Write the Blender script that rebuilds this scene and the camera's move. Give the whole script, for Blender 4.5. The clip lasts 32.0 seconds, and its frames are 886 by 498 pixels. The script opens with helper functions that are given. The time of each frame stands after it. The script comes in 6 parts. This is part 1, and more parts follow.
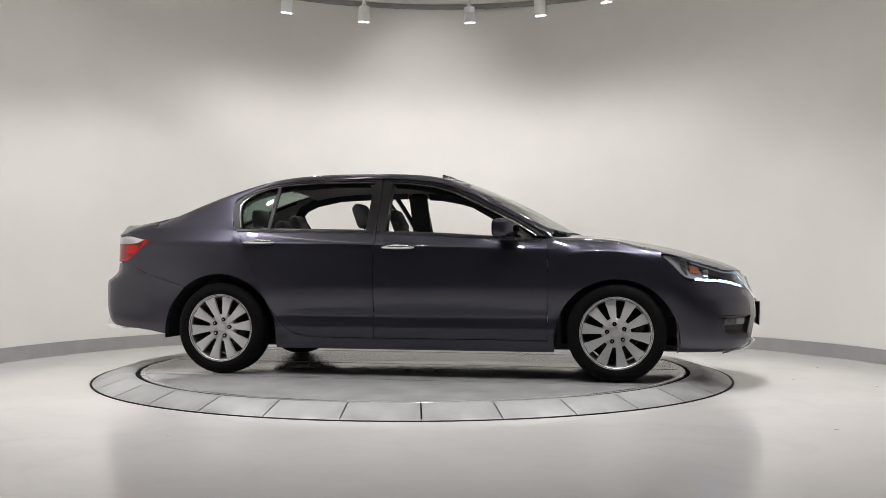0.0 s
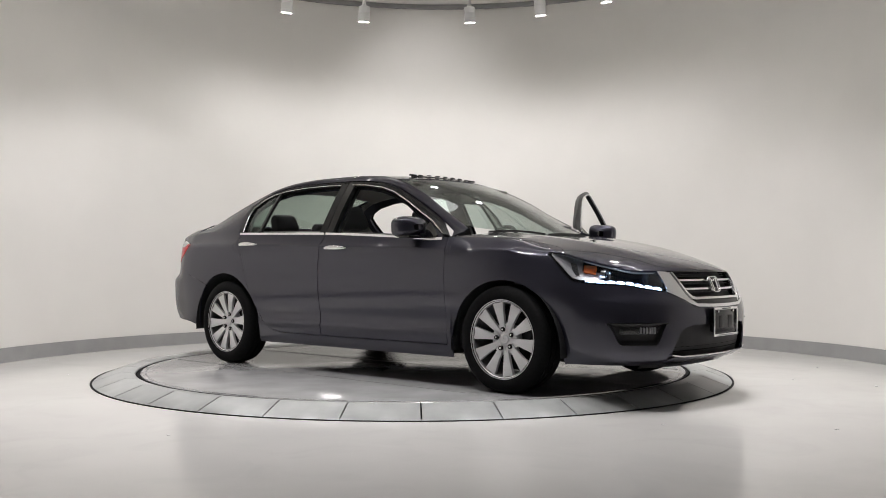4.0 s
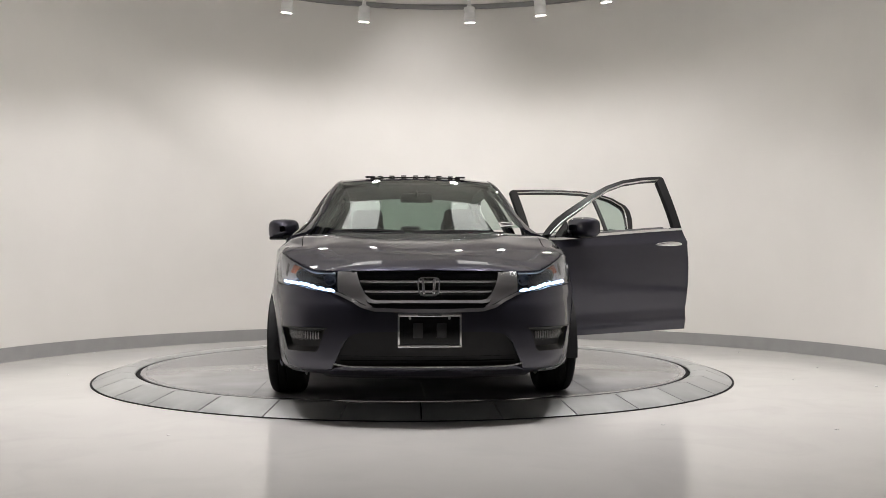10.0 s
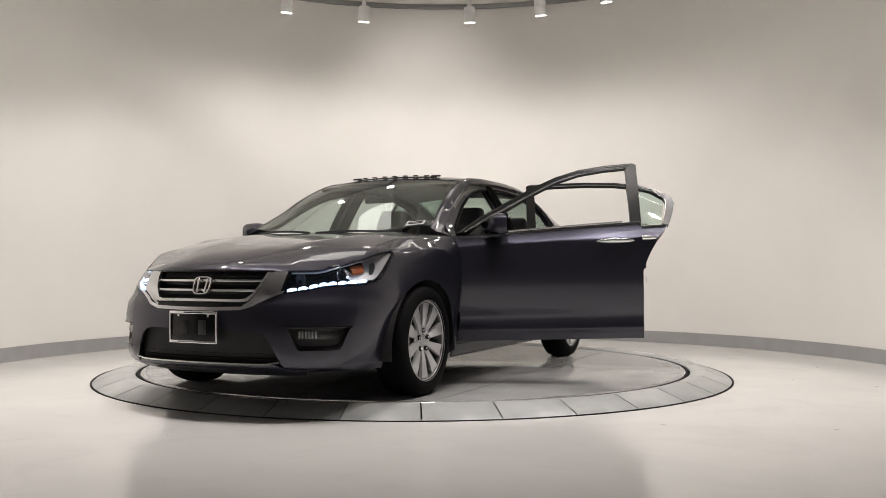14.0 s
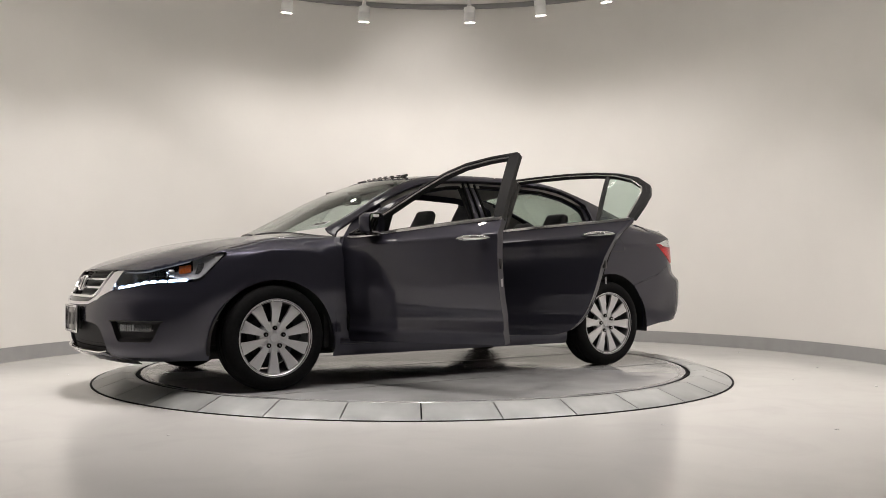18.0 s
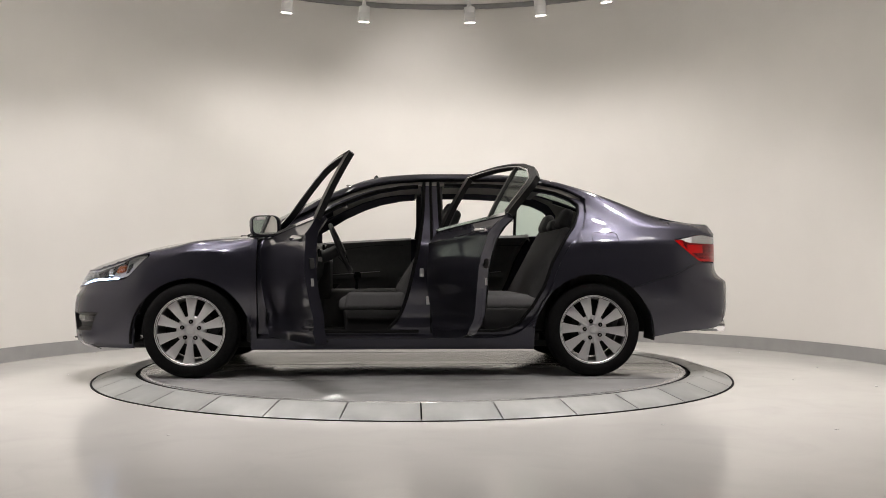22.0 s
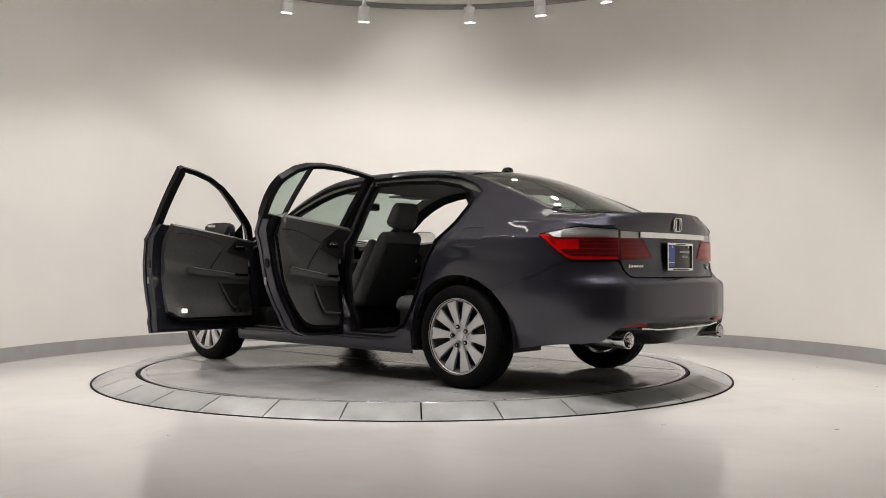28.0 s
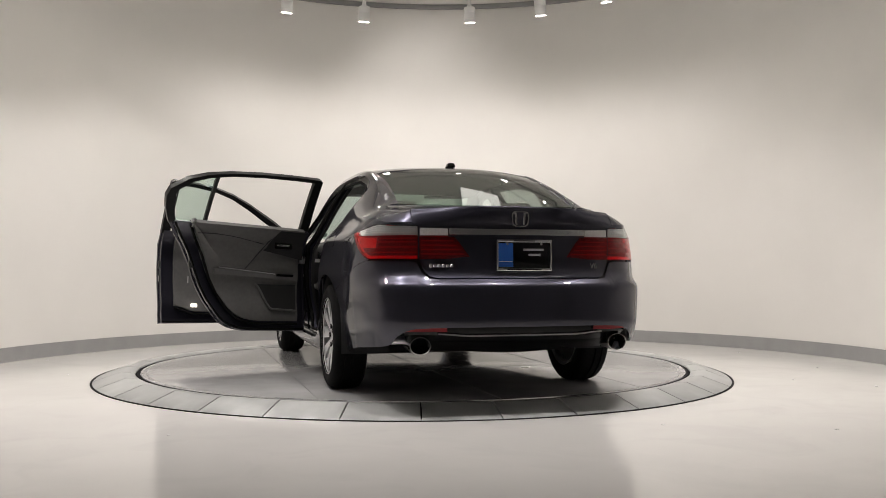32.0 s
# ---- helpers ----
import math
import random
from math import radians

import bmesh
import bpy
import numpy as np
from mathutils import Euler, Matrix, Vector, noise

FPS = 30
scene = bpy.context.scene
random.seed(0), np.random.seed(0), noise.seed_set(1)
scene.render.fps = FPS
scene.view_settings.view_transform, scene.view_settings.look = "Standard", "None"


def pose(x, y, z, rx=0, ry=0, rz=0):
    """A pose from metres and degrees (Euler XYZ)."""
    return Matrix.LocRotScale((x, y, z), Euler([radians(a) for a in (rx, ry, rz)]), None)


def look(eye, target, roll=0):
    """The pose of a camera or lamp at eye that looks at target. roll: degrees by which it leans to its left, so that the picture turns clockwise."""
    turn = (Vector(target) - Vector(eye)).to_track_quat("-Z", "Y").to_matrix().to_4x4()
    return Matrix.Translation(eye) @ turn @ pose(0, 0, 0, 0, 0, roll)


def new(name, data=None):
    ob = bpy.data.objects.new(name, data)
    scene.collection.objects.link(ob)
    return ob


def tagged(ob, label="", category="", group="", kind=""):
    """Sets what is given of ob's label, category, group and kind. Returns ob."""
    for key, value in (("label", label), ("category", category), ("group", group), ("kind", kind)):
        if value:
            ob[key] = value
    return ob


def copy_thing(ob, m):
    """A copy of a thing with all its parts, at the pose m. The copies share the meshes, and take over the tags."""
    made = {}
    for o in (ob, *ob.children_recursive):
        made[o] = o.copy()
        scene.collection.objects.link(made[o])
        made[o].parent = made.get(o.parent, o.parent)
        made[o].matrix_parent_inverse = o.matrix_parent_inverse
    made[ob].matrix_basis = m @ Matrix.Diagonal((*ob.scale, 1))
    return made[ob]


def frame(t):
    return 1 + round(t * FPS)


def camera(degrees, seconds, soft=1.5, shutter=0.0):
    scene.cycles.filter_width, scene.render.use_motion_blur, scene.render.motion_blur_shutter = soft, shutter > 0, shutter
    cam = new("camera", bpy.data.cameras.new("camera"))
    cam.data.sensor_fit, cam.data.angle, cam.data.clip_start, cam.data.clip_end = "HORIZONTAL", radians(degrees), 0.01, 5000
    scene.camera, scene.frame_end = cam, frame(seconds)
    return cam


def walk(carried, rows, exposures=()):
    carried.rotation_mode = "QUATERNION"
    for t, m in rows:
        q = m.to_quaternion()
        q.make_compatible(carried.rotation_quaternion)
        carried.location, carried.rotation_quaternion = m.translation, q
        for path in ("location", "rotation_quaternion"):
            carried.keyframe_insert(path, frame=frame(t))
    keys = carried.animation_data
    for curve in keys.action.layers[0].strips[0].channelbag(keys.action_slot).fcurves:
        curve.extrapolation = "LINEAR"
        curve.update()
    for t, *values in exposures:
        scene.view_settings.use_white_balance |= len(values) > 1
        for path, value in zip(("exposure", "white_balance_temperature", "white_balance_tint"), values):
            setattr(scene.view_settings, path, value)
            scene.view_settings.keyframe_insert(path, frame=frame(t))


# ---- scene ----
# Car on a turntable in a round white photo booth. The camera stands still;
# the disc and the car on it turn about the origin.
cam = camera(51.7, 32.0, soft=0.5)
EYE = look((0, -7.196, 0.749), (0.300, 2.797, 0.963), 0.05)
walk(cam, [(0.0, EYE), (32.0, EYE)], [(0, 0.01, 6470, 10), (8, 0.0, 6450, 10), (13, 0.02, 6830, 11), (32, 0.02, 6830, 11)])

# ---------------------------------------------------------------- light
world = bpy.data.worlds.new("world")
scene.world = world
world.use_nodes = True
world.node_tree.nodes["Background"].inputs[0].default_value = (0.5, 0.52, 0.55, 1)
world.node_tree.nodes["Background"].inputs[1].default_value = 0.02

TRACK_R, TRACK_Z, RAIL_UP = 2.4, 3.57, 0.22
WALL_R, WALL_C = 3.80, (0.19, -0.19)
FLOOR_Z = -0.055
HEADS = [122.6, 103.0, 76.5, 58.3, 40.4, 16, -8, -32, -60, 152, 176, 200, 225, 250, 275]


def spot(name, eye, target, power, angle, blend=0.8, size=0.05, colour=(1, 0.965, 0.965)):
    data = bpy.data.lights.new(name, "SPOT")
    data.energy, data.spot_size, data.spot_blend, data.shadow_soft_size = power, radians(angle), blend, size
    data.color = colour
    ob = new(name, data)
    ob.matrix_world = look(eye, target)
    return ob


def ring(a, r, z=0.0):
    return Vector((r * math.cos(radians(a)), r * math.sin(radians(a)), z))


for a in HEADS:
    near = math.sin(radians(a)) < -0.1
    if not near and abs(a - 90) > 50:
        # the lamps over the sides hang straighter and throw a tighter cone
        spot("spot_beam", ring(a, TRACK_R, TRACK_Z - 0.25), ring(a, TRACK_R + 0.34, 0), 100, 100, 0.95)
        continue
    spot("spot_beam", ring(a, TRACK_R, TRACK_Z - 0.25), ring(a, TRACK_R + (0.2 if near else 0.42), 0), 156 if near else 53, 84 if near else 146, 1.0)
# added beam without a head on the track, for the wash high on the wall
spot("spot_beam", ring(90, TRACK_R - 0.1, TRACK_Z - 0.25), ring(88, 3.9, 2.5), 24, 105, 1.0)


# ---------------------------------------------------------------- materials
def material(name, base, rough=0.5, metal=0.0, vary=0.0, scale=20.0, bump=0.0, bump_scale=200.0, coat=0.0, spec=0.5,
             rough_vary=0.0, stretch=(1, 1, 1), second=None):
    m = bpy.data.materials.new(name)
    m.use_nodes = True
    nt = m.node_tree
    b = nt.nodes["Principled BSDF"]
    b.inputs["Base Color"].default_value = (*base, 1)
    b.inputs["Roughness"].default_value = rough
    b.inputs["Metallic"].default_value = metal
    b.inputs["Specular IOR Level"].default_value = spec
    b.inputs["Coat Weight"].default_value = coat
    b.inputs["Coat Roughness"].default_value = 0.02
    b.inputs["Coat IOR"].default_value = 1.56
    tc = nt.nodes.new("ShaderNodeTexCoord")
    mp = nt.nodes.new("ShaderNodeMapping")
    mp.inputs["Scale"].default_value = stretch
    nt.links.new(tc.outputs["Object"], mp.inputs["Vector"])
    if vary or rough_vary:
        n = nt.nodes.new("ShaderNodeTexNoise")
        n.inputs["Scale"].default_value = scale
        n.inputs["Detail"].default_value = 6
        nt.links.new(mp.outputs[0], n.inputs["Vector"])
        if vary:
            r = nt.nodes.new("ShaderNodeValToRGB")
            lo = second if second else tuple(c * (1 - vary) for c in base)
            hi = base if second else tuple(min(1, c * (1 + vary)) for c in base)
            r.color_ramp.elements[0].position, r.color_ramp.elements[1].position = 0.3, 0.7
            r.color_ramp.elements[0].color, r.color_ramp.elements[1].color = (*lo, 1), (*hi, 1)
            nt.links.new(n.outputs["Fac"], r.inputs["Fac"])
            nt.links.new(r.outputs["Color"], b.inputs["Base Color"])
        if rough_vary:
            q = nt.nodes.new("ShaderNodeMapRange")
            q.inputs["To Min"].default_value, q.inputs["To Max"].default_value = rough - rough_vary, rough + rough_vary
            nt.links.new(n.outputs["Fac"], q.inputs["Value"])
            nt.links.new(q.outputs[0], b.inputs["Roughness"])
    if bump:
        n2 = nt.nodes.new("ShaderNodeTexNoise")
        n2.inputs["Scale"].default_value = bump_scale
        n2.inputs["Detail"].default_value = 4
        nt.links.new(mp.outputs[0], n2.inputs["Vector"])
        bp = nt.nodes.new("ShaderNodeBump")
        bp.inputs["Strength"].default_value = bump
        bp.inputs["Distance"].default_value = 0.002
        nt.links.new(n2.outputs["Fac"], bp.inputs["Height"])
        nt.links.new(bp.outputs[0], b.inputs["Normal"])
    return m


def glowing(name, colour, strength):
    m = bpy.data.materials.new(name)
    m.use_nodes = True
    b = m.node_tree.nodes["Principled BSDF"]
    b.inputs["Base Color"].default_value = (0.8, 0.8, 0.8, 1)
    b.inputs["Emission Color"].default_value = (*colour, 1)
    b.inputs["Emission Strength"].default_value = strength
    return m


def clear(name, colour, rough=0.0, opaque=0.0):
    """Thin sheet glass or lens plastic: a tinted transparent sheet with a glossy film."""
    m = bpy.data.materials.new(name)
    m.use_nodes = True
    nt = m.node_tree
    nt.nodes.remove(nt.nodes["Principled BSDF"])
    out = nt.nodes["Material Output"]
    t = nt.nodes.new("ShaderNodeBsdfTransparent")
    t.inputs[0].default_value = (*colour, 1)
    g = nt.nodes.new("ShaderNodeBsdfGlossy")
    g.inputs["Roughness"].default_value = rough
    f = nt.nodes.new("ShaderNodeLayerWeight")
    p = nt.nodes.new("ShaderNodeMath")
    p.operation = "POWER"
    p.inputs[1].default_value = 4.0
    r = nt.nodes.new("ShaderNodeMapRange")
    r.inputs["To Min"].default_value, r.inputs["To Max"].default_value = 0.035, 0.95
    nt.links.new(f.outputs["Facing"], p.inputs[0])
    nt.links.new(p.outputs[0], r.inputs["Value"])
    mix = nt.nodes.new("ShaderNodeMixShader")
    nt.links.new(r.outputs[0], mix.inputs[0])
    last = t
    if opaque:
        d = nt.nodes.new("ShaderNodeBsdfPrincipled")
        d.inputs["Base Color"].default_value = (*colour, 1)
        d.inputs["Roughness"].default_value = 0.2
        mm = nt.nodes.new("ShaderNodeMixShader")
        mm.inputs[0].default_value = opaque
        nt.links.new(t.outputs[0], mm.inputs[1])
        nt.links.new(d.outputs[0], mm.inputs[2])
        last = mm
    nt.links.new(last.outputs[0], mix.inputs[1])
    nt.links.new(g.outputs[0], mix.inputs[2])
    nt.links.new(mix.outputs[0], out.inputs[0])
    return m


WALL = material("wall_paint", (0.80, 0.785, 0.755), 0.75, vary=0.025, scale=1.3, bump=0.15, bump_scale=90)
FLOOR = material("floor_epoxy", (0.635, 0.625, 0.605), 0.14, vary=0.025, scale=1.1, rough_vary=0.03)
f_nt = FLOOR.node_tree
f_noise, f_cut, f_mix = f_nt.nodes.new("ShaderNodeTexNoise"), f_nt.nodes.new("ShaderNodeMapRange"), f_nt.nodes.new("ShaderNodeMix")
f_noise.inputs["Scale"].default_value, f_noise.inputs["Detail"].default_value, f_noise.inputs["Distortion"].default_value = 2.3, 9, 1.2
f_cut.inputs["From Min"].default_value, f_cut.inputs["From Max"].default_value = 0.50, 0.72
f_cut.inputs["To Max"].default_value = 0.15
f_mix.data_type = "RGBA"
f_mix.inputs[7].default_value = (0.42, 0.415, 0.41, 1)
f_ramp = [n for n in f_nt.nodes if n.bl_idname == "ShaderNodeValToRGB"][0]
f_tc = [n for n in f_nt.nodes if n.bl_idname == "ShaderNodeTexCoord"][0]
f_nt.links.new(f_tc.outputs["Object"], f_noise.inputs["Vector"])
f_nt.links.new(f_noise.outputs["Fac"], f_cut.inputs["Value"])
f_nt.links.new(f_cut.outputs[0], f_mix.inputs[0])
f_nt.links.new(f_ramp.outputs["Color"], f_mix.inputs[6])
f_nt.links.new(f_mix.outputs[2], f_nt.nodes["Principled BSDF"].inputs["Base Color"])
BASE = material("baseboard_vinyl", (0.33, 0.33, 0.33), 0.5, vary=0.06, scale=6)
DARK = material("unseen_room_grey", (0.34, 0.335, 0.34), 0.8, vary=0.12, scale=2)
DISC = material("turntable_paint", (0.285, 0.285, 0.288), 0.16, vary=0.13, scale=3.2, rough_vary=0.07)
SEAM = material("seam_dirt", (0.10, 0.10, 0.10), 0.6, vary=0.3, scale=8)
# dark mottled marks round the middle of the disc
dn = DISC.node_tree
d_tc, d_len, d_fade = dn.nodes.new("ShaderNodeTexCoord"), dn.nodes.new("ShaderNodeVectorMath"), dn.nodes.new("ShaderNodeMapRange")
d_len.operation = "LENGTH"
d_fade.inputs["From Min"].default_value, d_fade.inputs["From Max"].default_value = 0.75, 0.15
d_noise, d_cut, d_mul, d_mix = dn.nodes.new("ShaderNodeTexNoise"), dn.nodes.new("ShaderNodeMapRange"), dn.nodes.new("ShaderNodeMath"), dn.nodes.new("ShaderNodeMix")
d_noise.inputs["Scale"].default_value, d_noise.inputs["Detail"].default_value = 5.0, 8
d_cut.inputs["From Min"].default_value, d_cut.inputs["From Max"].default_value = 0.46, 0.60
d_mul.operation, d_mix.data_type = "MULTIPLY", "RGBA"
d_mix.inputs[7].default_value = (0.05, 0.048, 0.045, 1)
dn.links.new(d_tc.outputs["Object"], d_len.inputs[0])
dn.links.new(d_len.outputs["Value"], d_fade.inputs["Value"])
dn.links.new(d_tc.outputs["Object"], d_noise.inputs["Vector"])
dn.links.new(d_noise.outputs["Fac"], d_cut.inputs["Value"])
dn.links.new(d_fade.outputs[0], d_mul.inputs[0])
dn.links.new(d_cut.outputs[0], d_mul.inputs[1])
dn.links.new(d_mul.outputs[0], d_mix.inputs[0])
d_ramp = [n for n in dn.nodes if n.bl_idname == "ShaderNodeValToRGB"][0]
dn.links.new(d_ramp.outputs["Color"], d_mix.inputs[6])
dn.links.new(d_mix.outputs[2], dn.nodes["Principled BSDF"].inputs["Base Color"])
TILE = material("ring_tile", (0.35, 0.36, 0.355), 0.34, vary=0.16, scale=5.5, rough_vary=0.1, bump=0.08, bump_scale=40)
tile_tone = TILE.node_tree
info = tile_tone.nodes.new("ShaderNodeObjectInfo")
tone = tile_tone.nodes.new("ShaderNodeMapRange")
tone.inputs["To Min"].default_value, tone.inputs["To Max"].default_value = 0.82, 1.12
tint = tile_tone.nodes.new("ShaderNodeVectorMath")
tint.operation = "SCALE"
ramp = [n for n in tile_tone.nodes if n.bl_idname == "ShaderNodeValToRGB"][0]
tile_tone.links.new(info.outputs["Random"], tone.inputs["Value"])
tile_tone.links.new(ramp.outputs["Color"], tint.inputs[0])
tile_tone.links.new(tone.outputs[0], tint.inputs["Scale"])
tile_tone.links.new(tint.outputs[0], tile_tone.nodes["Principled BSDF"].inputs["Base Color"])
RUBBER = material("rubber", (0.007, 0.007, 0.0075), 0.75, spec=0.10, vary=0.2, scale=60, bump=0.1, bump_scale=300)
METAL_W = material("white_metal", (0.75, 0.75, 0.74), 0.4)
LAMP = glowing("lamp_face", (1, 0.95, 0.88), 100)
PANEL = glowing("panel_glow", (1, 0.98, 0.95), 2.0)
TUBE = glowing("tube_lamp", (1, 0.98, 0.95), 10)
PAINT = material("grey_metallic_paint", (0.0445, 0.0440, 0.0605), 0.30, 0.68, vary=0.14, scale=900, coat=1.0, spec=0.2)
PAINT.node_tree.nodes["Principled BSDF"].inputs["Specular Tint"].default_value = (0.25, 0.24, 0.28, 1)
PAINT.node_tree.nodes["Principled BSDF"].inputs["Coat IOR"].default_value = 1.5
CHROME = material("chrome", (0.82, 0.82, 0.83), 0.13, 1.0, rough_vary=0.03, scale=30)
BRIGHT = material("bright_chrome", (0.85, 0.85, 0.86), 0.20, 1.0, vary=0.03, scale=200)
BARREL = material("rim_barrel", (0.22, 0.22, 0.225), 0.40, 0.7, vary=0.1, scale=60)
SATIN = material("satin_alloy", (0.70, 0.70, 0.71), 0.34, 0.6, vary=0.05, scale=300)
BLACK = material("black_plastic", (0.012, 0.012, 0.013), 0.45, bump=0.1, bump_scale=500)
GLOSSB = material("gloss_black", (0.005, 0.005, 0.006), 0.15, spec=0.4)
FRAMEB = material("frame_black", (0.008, 0.008, 0.009), 0.36, spec=0.3)
SHELL = material("inner_shell", (0.015, 0.015, 0.017), 0.7, vary=0.2, scale=8)
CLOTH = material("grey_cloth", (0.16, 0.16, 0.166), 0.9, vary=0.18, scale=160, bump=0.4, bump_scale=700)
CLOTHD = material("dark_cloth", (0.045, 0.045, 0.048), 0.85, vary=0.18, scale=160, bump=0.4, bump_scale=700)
TRIM = material("grey_trim", (0.135, 0.134, 0.133), 0.55, vary=0.08, scale=40, bump=0.15, bump_scale=600)
TRIMD = material("dark_trim", (0.024, 0.024, 0.025), 0.5, bump=0.15, bump_scale=600)
LINER = material("headliner", (0.30, 0.295, 0.28), 0.9, vary=0.06, scale=60, bump=0.2, bump_scale=500)
CARPET = material("carpet", (0.03, 0.03, 0.032), 0.95, vary=0.3, scale=250, bump=0.5, bump_scale=600)
GLASS = clear("tinted_glass", (0.80, 0.875, 0.845), 0.0)
GLASS_R = clear("dark_glass", (0.66, 0.73, 0.69), 0.0)
LENS = clear("clear_lens", (0.95, 0.955, 0.96), 0.02)
RED = clear("red_lens", (0.97, 0.07, 0.09), 0.02, 0.06)
REDD = material("red_reflector", (0.85, 0.022, 0.04), 0.22, coat=0.6)
RIBRED = material("red_rib", (0.20, 0.005, 0.009), 0.4, spec=0.3)
LAMPGREY = material("lamp_grey", (0.86, 0.85, 0.84), 0.3, 0.0, vary=0.06, scale=60)
SILVER = material("lamp_silver", (0.36, 0.36, 0.37), 0.35, 0.25, vary=0.12, scale=140)
AMBER = material("amber_reflector", (0.42, 0.085, 0.015), 0.25, coat=0.6)
LED = glowing("led_strip", (0.42, 0.62, 1.0), 9)
BLUE = material("blue_card", (0.02, 0.12, 0.50), 0.35)
WHITE = material("white_print", (0.75, 0.75, 0.75), 0.5)
GREYP = material("grey_print", (0.35, 0.35, 0.36), 0.4)


# ---------------------------------------------------------------- mesh helpers
def make_mesh(name, geos, mats, sharp=38):
    verts, faces, idx = [], [], []
    for i, g in enumerate(geos):
        o = len(verts)
        verts += [tuple(v) for v in g[0]]
        faces += [tuple(o + k for k in f) for f in g[1]]
        idx += [g[2] if len(g) > 2 else 0] * len(g[1])
    me = bpy.data.meshes.new(name)
    me.from_pydata(verts, [], faces)
    for m in mats:
        me.materials.append(m)
    me.polygons.foreach_set("material_index", idx)
    me.polygons.foreach_set("use_smooth", [True] * len(faces))
    me.update()
    bm = bmesh.new()
    bm.from_mesh(me)
    bmesh.ops.recalc_face_normals(bm, faces=bm.faces)
    bm.to_mesh(me)
    bm.free()
    me.set_sharp_from_angle(angle=radians(sharp))
    return me


def part(name, geo, mat, parent, label="", sharp=38, at=None):
    """One mesh object; geo: (verts, faces) or a list of them; parent None: a thing of its own."""
    geos = geo if isinstance(geo, list) else [geo]
    ob = new(name, make_mesh(name, geos, mat if isinstance(mat, list) else [mat], sharp))
    if parent is not None:
        ob.parent = parent
    if at is not None:
        ob.matrix_basis = at
    if label:
        ob["label"] = label
    return ob


def moved(geo, m):
    return ([m @ Vector(v) for v in geo[0]],) + tuple(geo[1:])


def flip(geo):
    """The mirror image, left to right."""
    return ([(v[0], -v[1], v[2]) for v in geo[0]], [tuple(reversed(f)) for f in geo[1]]) + tuple(geo[2:])


def from_bm(bm):
    bm.verts.index_update()
    g = ([v.co.copy() for v in bm.verts], [[v.index for v in f.verts] for f in bm.faces])
    bm.free()
    return g


def rbox(c, s, r=0.01, seg=2, m=None):
    bm = bmesh.new()
    bmesh.ops.create_cube(bm, size=1, matrix=Matrix.Translation(c) @ Matrix.Diagonal((*s, 1)))
    if r:
        bmesh.ops.bevel(bm, geom=list(bm.edges), offset=min(r, min(s) * 0.45), segments=seg, affect="EDGES", profile=0.5)
    g = from_bm(bm)
    return moved(g, m) if m is not None else g


def taper_box(c, s, top=(1, 1), shift=(0, 0), r=0.02, seg=3, m=None):
    """A rounded box whose top is scaled and shifted."""
    bm = bmesh.new()
    bmesh.ops.create_cube(bm, size=1)
    for v in bm.verts:
        k = v.co.z > 0
        v.co = Vector((v.co.x * s[0] * (top[0] if k else 1) + (shift[0] if k else 0), v.co.y * s[1] * (top[1] if k else 1) + (shift[1] if k else 0), v.co.z * s[2])) + Vector(c)
    bmesh.ops.bevel(bm, geom=list(bm.edges), offset=r, segments=seg, affect="EDGES", profile=0.5)
    g = from_bm(bm)
    return moved(g, m) if m is not None else g


def lathe(profile, n=48, m=None, closed=False):
    """profile: (radius, height along z); n steps round z."""
    vs, fs, k = [], [], len(profile)
    for i in range(n):
        a = 2 * math.pi * i / n
        vs += [(r * math.cos(a), r * math.sin(a), z) for r, z in profile]
    for i in range(n):
        j = (i + 1) % n
        for q in range(k if closed else k - 1):
            w = (q + 1) % k
            fs.append((i * k + q, j * k + q, j * k + w, i * k + w))
    g = (vs, fs)
    return moved(g, m) if m is not None else g


def rod(p0, p1, r, n=12, r1=None, cap=True):
    p0, p1 = Vector(p0), Vector(p1)
    q = (p1 - p0).to_track_quat("Z", "Y").to_matrix().to_4x4()
    h = (p1 - p0).length
    r1 = r if r1 is None else r1
    pr = [(r, 0), (r1, h)]
    if cap:
        pr = [(0.0001, 0)] + pr + [(0.0001, h)]
    return lathe(pr, n, Matrix.Translation(p0) @ q)


def sweep(path, profile, up=(0, 0, 1), closed=False, cap=True):
    """A profile of (side, up) points carried along a path."""
    path = [Vector(p) for p in path]
    vs, fs, k, n = [], [], len(profile), len(path)
    for i, p in enumerate(path):
        a = path[i - 1] if (i or closed) else p
        b = path[(i + 1) % n] if (i < n - 1 or closed) else p
        t = (b - a).normalized()
        s = t.cross(Vector(up)).normalized()
        w = s.cross(t)
        vs += [p + s * x + w * y for x, y in profile]
    for i in range(n if closed else n - 1):
        j = (i + 1) % n
        for q in range(k):
            w = (q + 1) % k
            fs.append((i * k + q, j * k + q, j * k + w, i * k + w))
    if cap and not closed:
        fs += [tuple(range(k)), tuple(range((n - 1) * k, n * k))]
    return (vs, fs)


def circle(r, n=8, squash=1.0):
    return [(r * math.cos(2 * math.pi * i / n), squash * r * math.sin(2 * math.pi * i / n)) for i in range(n)]


